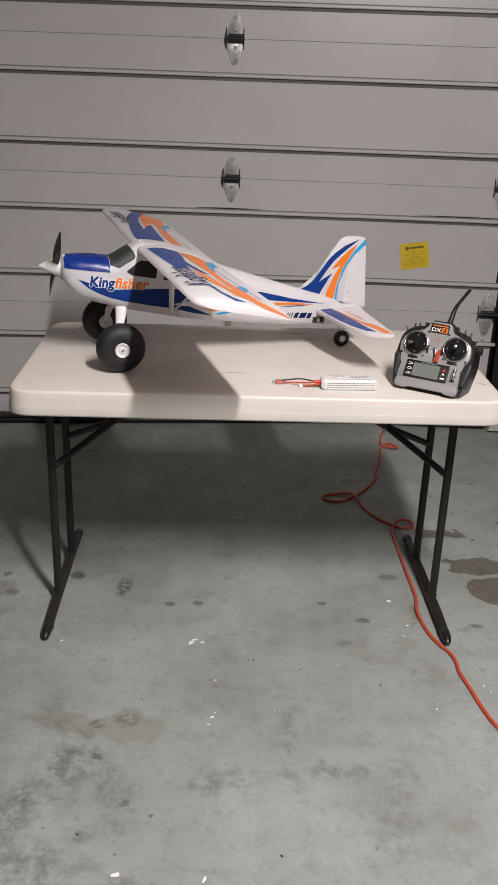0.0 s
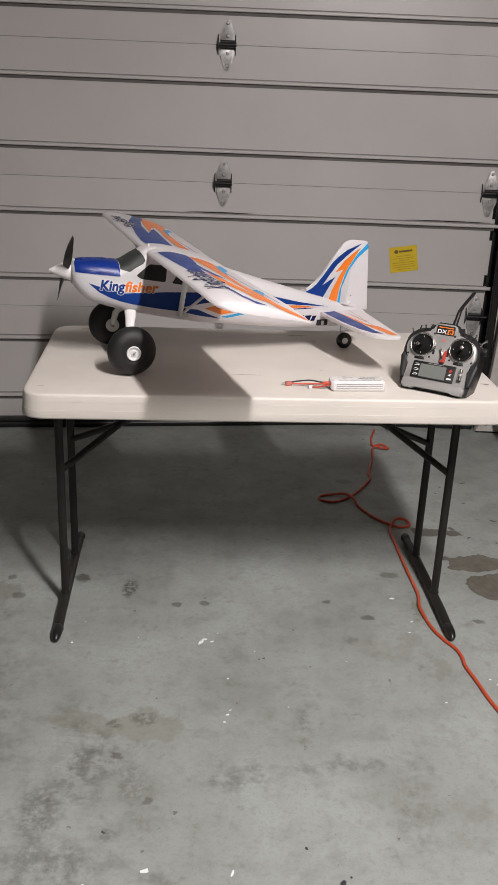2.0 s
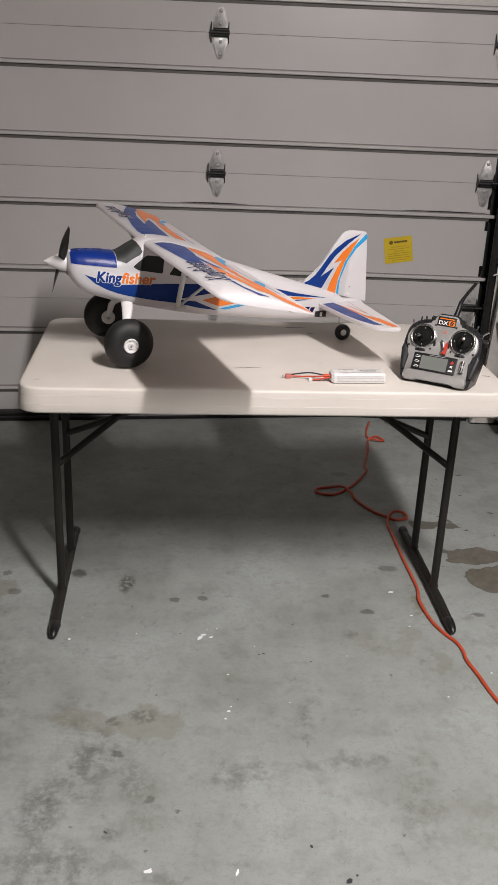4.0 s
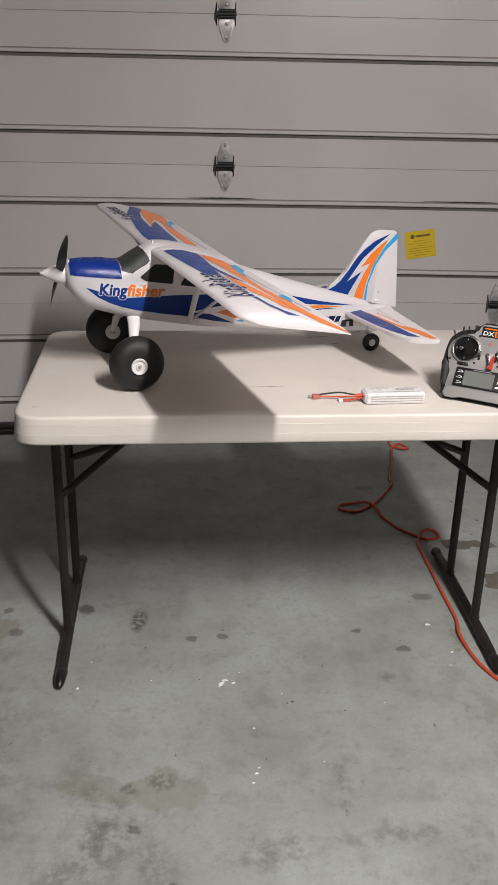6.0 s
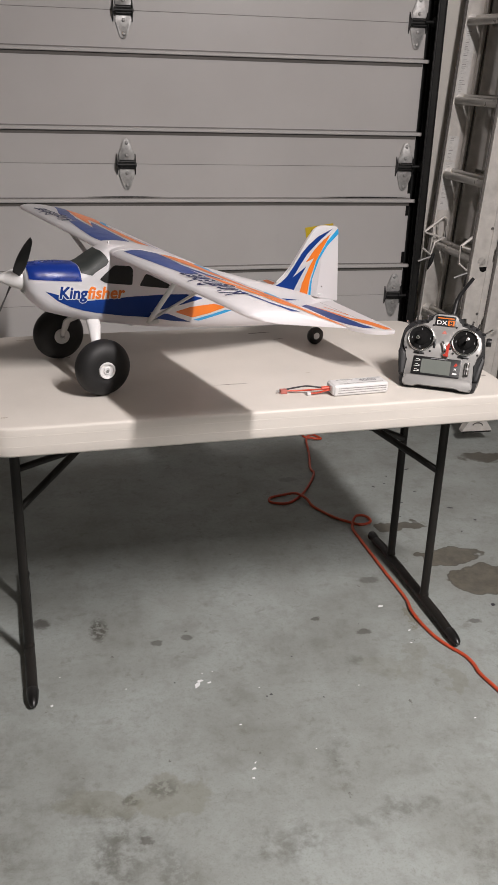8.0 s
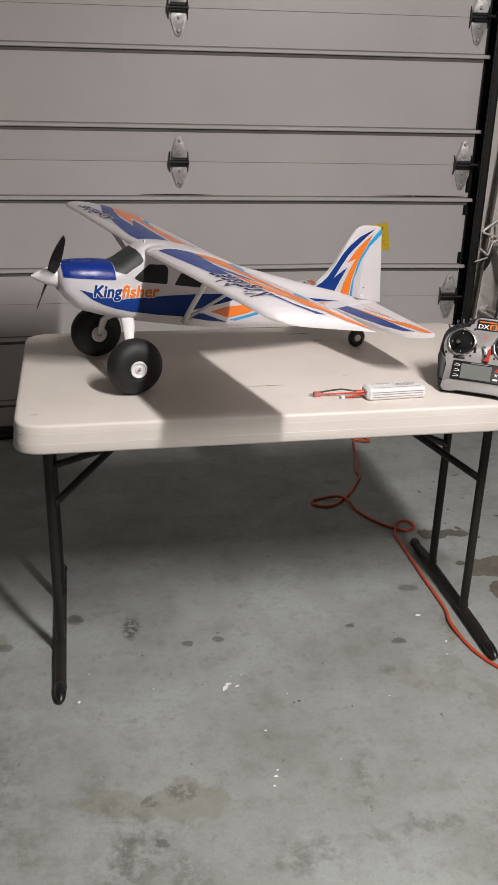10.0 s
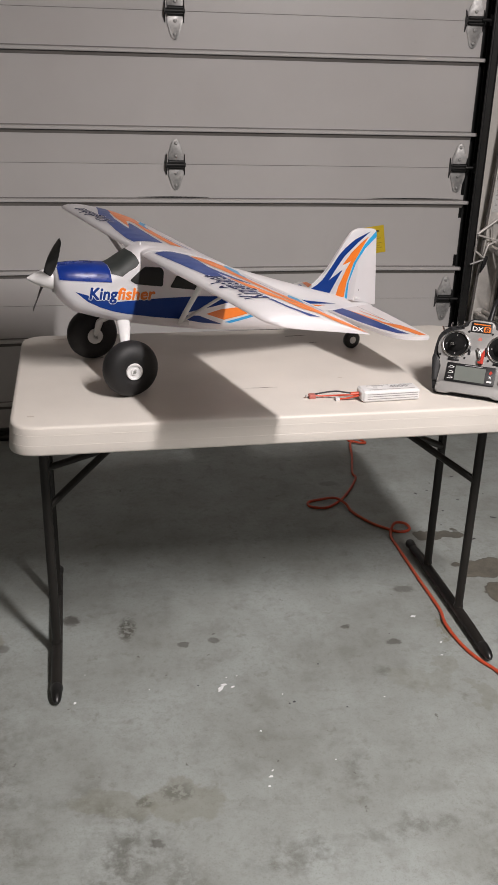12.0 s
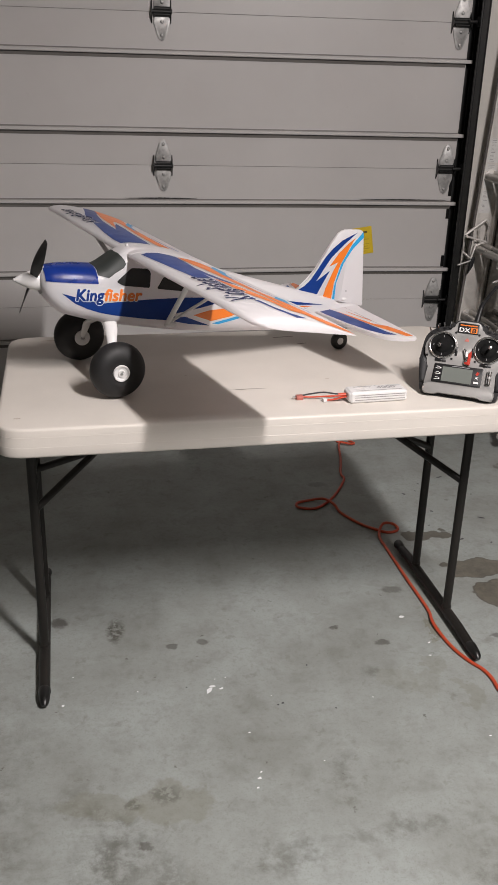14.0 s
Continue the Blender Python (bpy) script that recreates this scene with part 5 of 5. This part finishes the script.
# ---- the battery ----
def battery():
    bat = thing("battery_pack", pose(0.036, 2.444, TOP, 0, 0, 6.5), "white shrink-wrapped battery pack with red and black leads", "battery")
    L, W, H = 0.136, 0.046, 0.027
    pack = part("pack", box(0, L, 0, W, 0.0005, H, 0.0055, 4), SHRINK, bat, "white shrink-wrapped pack", 60)
    part("end_cap", box(-0.003, 0.010, 0.003, W - 0.003, 0.002, H - 0.002, 0.005, 3), WHITEPLA, pack, "white taped end", 60)
    for z in (0.0085, 0.0145, 0.0195):
        part("print_line", box(0.010, L - 0.006, -0.0005, 0.001, z - 0.0009, z + 0.0006), FAINTBAR, pack, "grey printed stripe", 0)
    for y, a, b in ((0.010, 0.018, 0.125), (0.036, 0.018, 0.060)):
        part("print_line", box(a, b, y - 0.0012, y + 0.0012, H - 0.001, H + 0.0004), FAINTBAR, pack, "grey printed stripe", 0)
    bm = lettering("4000", 1.0, None, 0, 0.01)
    a, b = min(v.co.x for v in bm.verts), max(v.co.x for v in bm.verts)
    for v in bm.verts:
        v.co = (0.070 + 0.044 * (v.co.x - a) / (b - a), 0.019 + v.co.y * 0.022, H + 0.0005)
    part("lettering", bm, GREYBAR, pack, "", 0)

    def lead(points, r, mat, label):
        return part("lead", tube(smooth_path(points, 7), r, 10), mat, bat, label, 60)

    lead([(0.004, 0.030, 0.016), (-0.020, 0.034, 0.014), (-0.050, 0.044, 0.016), (-0.078, 0.050, 0.012), (-0.098, 0.0535, 0.008)], 0.0019, DARKBAR, "black power lead")
    lead([(0.004, 0.024, 0.015), (-0.020, 0.027, 0.012), (-0.045, 0.036, 0.009), (-0.075, 0.045, 0.006), (-0.098, 0.0475, 0.007)], 0.0019, REDWIRE, "red power lead")
    for k, mat in enumerate((REDWIRE, REDWIRE, REDWIRE, REDWIRE)):
        o = 0.0016 * k
        lead([(0.004, 0.016 + o, 0.013), (-0.014, 0.018 + o, 0.010), (-0.030, 0.022 + o, 0.005), (-0.050, 0.026 + o, 0.003)], 0.0010, mat, "thin red balance lead")
    part("balance_plug", box(-0.057, -0.048, 0.021, 0.033, 0.0005, 0.0075, 0.001), WHITEPLA, bat, "small white balance plug")
    part("sleeve", tube([(0.002, 0.026, 0.015), (-0.020, 0.030, 0.013)], 0.0050, 12, None, 0.8), REDWIRE, bat, "red heat-shrink sleeve")
    part("power_plug", box(-0.113, -0.097, 0.0435, 0.0575, 0.0005, 0.0100, 0.0015), PINKPLUG, bat, "faded red power plug")
    part("plug_blade", box(-0.121, -0.115, 0.048, 0.053, 0.004, 0.008, 0.0006), GALV, bat, "plug contact")
    return bat


battery()


# ---- the ladder ----
def ladder():
    """An aluminium ladder stored upright on edge beside the door, leaning slightly."""
    lad = thing("aluminium_ladder", pose(0, 0, 0), "aluminium multi-position ladder leaning in the corner beside the garage door", "ladder")

    def base(z, y=4.15):
        return 0.903 + 0.050 * z + 0.028 * (4.15 - y) / 0.375

    back, front = 4.150, 3.775
    for sec, off in enumerate((0.0, 0.103)):
        for y, turn in ((back, -1), (front, 1)):
            foot_z = 0.03 if turn < 0 else (0.20 if sec == 0 else 0.09)
            bm = bmesh.new()
            prof = [(0, 0), (0.084, 0), (0.084, 0.026), (0.078, 0.026), (0.078, 0.004), (0.006, 0.004), (0.006, 0.026), (0, 0.026)]
            ends = []
            for z in (foot_z, 2.02):
                ends.append([bm.verts.new((base(z, y) + off + a, y + turn * b, z)) for a, b in prof])
            for j in range(len(prof)):
                i = (j + 1) % len(prof)
                bm.faces.new((ends[0][j], ends[0][i], ends[1][i], ends[1][j]))
            bm.faces.new(ends[0])
            bm.faces.new(ends[1])
            rail = part("rail", bm, ALU, lad, "worn aluminium rail", 20)
            e = y + turn * 0.013
            part("rail_edge", tube([(base(foot_z, y) + off - 0.002, e, foot_z), (base(2.02, y) + off - 0.002, e, 2.02)], 0.0042, 8), SHADE_DARK, rail, "dark strip along the rail edge", 60)
            part("rail_bead", tube([(base(foot_z, y) + off + 0.066, y - 0.001, foot_z), (base(2.02, y) + off + 0.066, y - 0.001, 2.02)], 0.0022, 8), ALU, rail, "raised bead along the rail", 60)
            if sec == 1 or turn < 0:
                low = 0.0 if turn < 0 else 0.050
                shoe = part("shoe", prism(rounded([(-0.020, 0.0), (0.112, 0.0), (0.110, 0.012), (0.082, 0.052), (0.050, 0.064), (0.006, 0.050), (-0.016, 0.014)], 0.014, 5), 0.034, pose(base(0, y) + off, y - 0.017, low), 0.006, None, 3), ALU, rail, "rounded swivel ladder shoe")
                part("shoe_pad", box(base(0, y) + off - 0.018, base(0, y) + off + 0.108, y - 0.019, y + 0.018, low + 0.0003, low + 0.007, 0.002), RUBBER, shoe, "black rubber shoe pad")
                part("shoe_slot", tube([(base(0, y) + off + 0.045 + 0.024 * math.cos(t), y - 0.0185, low + 0.026 + 0.018 * math.sin(t)) for t in [0.3 + 0.3 * k for k in range(9)]], 0.0022, 6), SHADE_DARK, shoe, "curved slot in the shoe", 60)
        for k in range(7):
            z = 0.190 + 0.2825 * k
            for dx, r in ((0.026, 0.0150), (0.056, 0.0125)):
                part("rung", tube([(base(z, front) + off + dx, front + 0.004, z + 0.4 * (dx - 0.03)), (base(z, back) + off + dx, back - 0.004, z + 0.4 * (dx - 0.03))], r, 16), RUNG, lad, "round aluminium rung", 50)
            for y in (front + 0.006, back - 0.006):
                part("rung_collar", lathe([(0.026, -0.003), (0.026, 0.003), (0.017, 0.006)], pose(base(z, y) + off + 0.040, y, z, 90, 0, 0), 18), ALU, lad, "rung collar")
    # stickers on the web of the rear rail
    web = back - 0.0042
    for z0, z1 in ((0.895, 0.985), (0.992, 1.085), (1.092, 1.185), (1.295, 1.600)):
        x = base((z0 + z1) / 2) + 0.018
        lean = pose(x, web - 0.0004, (z0 + z1) / 2, 0, 2.86, 0)
        h = (z1 - z0) / 2
        card = part("sticker", box(-0.004, 0.042, -0.0004, 0.0004, -h, h), PAPER, lad, "worn paper sticker", 0)
        card.matrix_basis = lean
        rng = random.Random(int(z0 * 100))
        for k in range(int((z1 - z0) / 0.0065)):
            z = -h + 0.004 + 0.0065 * k
            if rng.random() < 0.2:
                continue
            part("print_line", box(0.002 + 0.004 * rng.random(), 0.012 + 0.018 * rng.random(), -0.0008, -0.0005, z, z + rng.choice((0.0010, 0.0012, 0.0026))), FAINTBAR, card, "grey printed line", 0)
    # lock brackets at the middle rung
    for y in (front + 0.030, back - 0.030):
        z = 0.757
        x = base(z, y)
        part("lock_bracket", tube([(x + 0.045, y, z + 0.115), (x - 0.040, y - 0.010, z + 0.055), (x - 0.045, y - 0.012, z - 0.010), (x - 0.005, y - 0.012, z - 0.040), (x + 0.010, y - 0.006, z + 0.010), (x + 0.055, y, z + 0.030), (x + 0.060, y, z + 0.100), (x + 0.045, y, z + 0.115)], 0.0058, 8), ALU, lad, "cast aluminium lock bracket", 40)
        part("lock_arm", tube([(x - 0.040, y - 0.012, z + 0.052), (x + 0.055, y - 0.004, z + 0.026)], 0.0040, 8), ALU, lad, "cast aluminium lock arm", 40)
        part("lock_arm", tube([(x + 0.022, y - 0.006, z + 0.085), (x + 0.030, y - 0.006, z + 0.020)], 0.0036, 8), ALU, lad, "cast aluminium lock arm", 40)
        part("lock_lever", prism(rounded([(x - 0.014, z - 0.105), (x - 0.004, z - 0.035), (x + 0.014, z - 0.032), (x + 0.006, z - 0.07)], 0.006, 3), 0.010, pose(0, y - 0.020, 0), 0.002), BLACKPLA, lad, "black plastic lock lever")
        part("lock_pin", tube([(x - 0.060, y - 0.02, z - 0.065), (x - 0.005, y - 0.015, z - 0.048)], 0.004, 8), GALV, lad, "steel lock pin")
    hole = [(0.016 * math.cos(t), 0.020 * math.sin(t)) for t in [math.pi + math.pi * k / 10 for k in range(11)]]
    part("rail_hole", prism(rounded(hole, 0.002, 2), 0.0015, pose(base(0.70, front) + 0.052, front - 0.0012, 0.735)), MATTE, lad, "half-round dark hole in the rail", 0)
    for z in (0.55, 0.88):
        part("rivet", lathe([(0.006, 0), (0.005, 0.002), (0, 0.003)], pose(base(z, front) + 0.060, front, z, 90, 0, 0), 12), SHADE_DARK, lad, "dark rivet")
    return lad


ladder()


# ---- the extension cord ----
def extension_cord():
    r = 0.0048
    pts = [(0.413, 4.098), (0.384, 3.977), (0.384, 3.900), (0.420, 3.925), (0.447, 3.880), (0.420, 3.858), (0.380, 3.862), (0.358, 3.735), (0.328, 3.600), (0.328, 3.546), (0.274, 3.435), (0.225, 3.365), (0.171, 3.322), (0.117, 3.335), (0.118, 3.368), (0.160, 3.385), (0.215, 3.378), (0.242, 3.330), (0.256, 3.285), (0.302, 3.203), (0.343, 3.161),
           (0.383, 3.134), (0.421, 3.150), (0.412, 3.180), (0.375, 3.175), (0.347, 3.115), (0.349, 3.030), (0.356, 2.920), (0.362, 2.828), (0.370, 2.735), (0.373, 2.670), (0.365, 2.613), (0.373, 2.550), (0.387, 2.489), (0.408, 2.440), (0.432, 2.400), (0.441, 2.360), (0.441, 2.320), (0.455, 2.264), (0.474, 2.176), (0.500, 2.100), (0.560, 1.980), (0.660, 1.780), (0.760, 1.550), (0.900, 1.250), (1.100, 1.00)]
    lifts = {5: 0.009, 6: 0.010, 16: 0.008, 17: 0.009, 23: 0.006, 24: 0.010, 31: 0.004}
    path = smooth_path([(x, y, r + lifts.get(k, 0.0)) for k, (x, y) in enumerate(pts)], 6)
    cord = part("extension_cord", tube(path, r, 8), CORD, None, "", 60)
    return tagged(cord, "orange rubber extension cord snaking over the floor under the table", "cable")


extension_cord()


# ---- flakes and grit on the floor ----
def flake(x, y, size, turn, stretch, seed, material, label):
    rng = random.Random(seed)
    n = 8
    outline = [(size * stretch * math.cos(2 * math.pi * k / n) * rng.uniform(0.45, 1.1), size * math.sin(2 * math.pi * k / n) * rng.uniform(0.45, 1.1)) for k in range(n)]
    bm = prism(outline, 0.0009, pose(x, y, 0.0001, 90, 0, 0) @ pose(0, -0.0009, 0, 0, turn, 0))
    return tagged(part("paint_flake", bm, material, None, "", 0), label, "paint flake", "flakes on the floor")


for k, (x, y, size, turn, stretch) in enumerate(((-0.280, 2.393, 0.0070, 62, 2.3), (-0.270, 2.408, 0.0055, 5, 1.9), (-0.196, 2.092, 0.0045, 20, 1.4), (-0.203, 2.065, 0.0035, 10, 1.3), (-0.190, 2.110, 0.003, 40, 1.2), (-0.634, 2.370, 0.0055, 10, 1.1), (-0.250, 2.398, 0.004, 20, 2.0), (-0.262, 2.435, 0.002, 0, 1.2), (-0.235, 2.440, 0.0022, 0, 1.3), (-0.455, 2.405, 0.002, 0, 1.0),
                                               (-0.615, 2.475, 0.002, 0, 1.2), (-0.200, 2.235, 0.0028, 0, 1.2), (-0.045, 2.13, 0.0022, 0, 1.1), (-0.130, 2.36, 0.0022, 0, 1.0), (0.33, 2.535, 0.003, 30, 2.2), (0.315, 2.48, 0.0025, 0, 1.8), (0.29, 2.66, 0.006, 20, 1.6), (-0.46, 1.58, 0.004, 0, 1.2), (-0.17, 1.52, 0.003, 80, 4.0), (0.12, 2.33, 0.0022, 0, 1.0), (0.36, 2.17, 0.0028, 10, 2.0), (-0.344, 1.619, 0.0075, 35, 1.5), (-0.172, 1.62, 0.003, 75, 3.5), (0.497, 2.274, 0.003, 15, 1.5), (0.511, 2.252, 0.0025, 50, 1.4))):
    flake(x, y, size, turn, stretch, 11 + k, CHIP, "white flake of paint on the concrete floor")
for k, (x, y, size, stretch) in enumerate(((-0.105, 2.33, 0.004, 1.3), (-0.118, 2.325, 0.003, 1.2), (-0.335, 2.41, 0.0028, 1.0), (0.045, 1.605, 0.006, 1.8), (0.062, 1.62, 0.0025, 1.5), (0.20, 2.585, 0.0022, 1.0), (0.52, 3.42, 0.006, 1.8), (0.57, 3.44, 0.005, 1.6), (0.74, 3.22, 0.006, 2.4), (0.79, 3.12, 0.005, 1.8), (0.70, 3.55, 0.006, 2.5), (0.62, 2.62, 0.007, 2.0), (0.68, 2.66, 0.006, 2.0), (-0.02, 2.47, 0.003, 1.4), (0.02, 2.30, 0.0028, 1.2), (-0.022, 1.687, 0.004, 1.4), (-0.441, 1.71, 0.004, 1.8), (0.58, 3.28, 0.005, 1.6), (0.66, 3.36, 0.004, 2.0), (0.54, 3.18, 0.004, 1.5), (0.62, 3.08, 0.005, 2.0), (0.77, 3.40, 0.004, 1.4), (0.71, 3.05, 0.004, 1.8), (0.60, 3.50, 0.004, 1.5))):
    flake(x, y, size, 20 * k, stretch, 60 + k, DARKBAR, "dark crumb of dirt on the concrete floor")
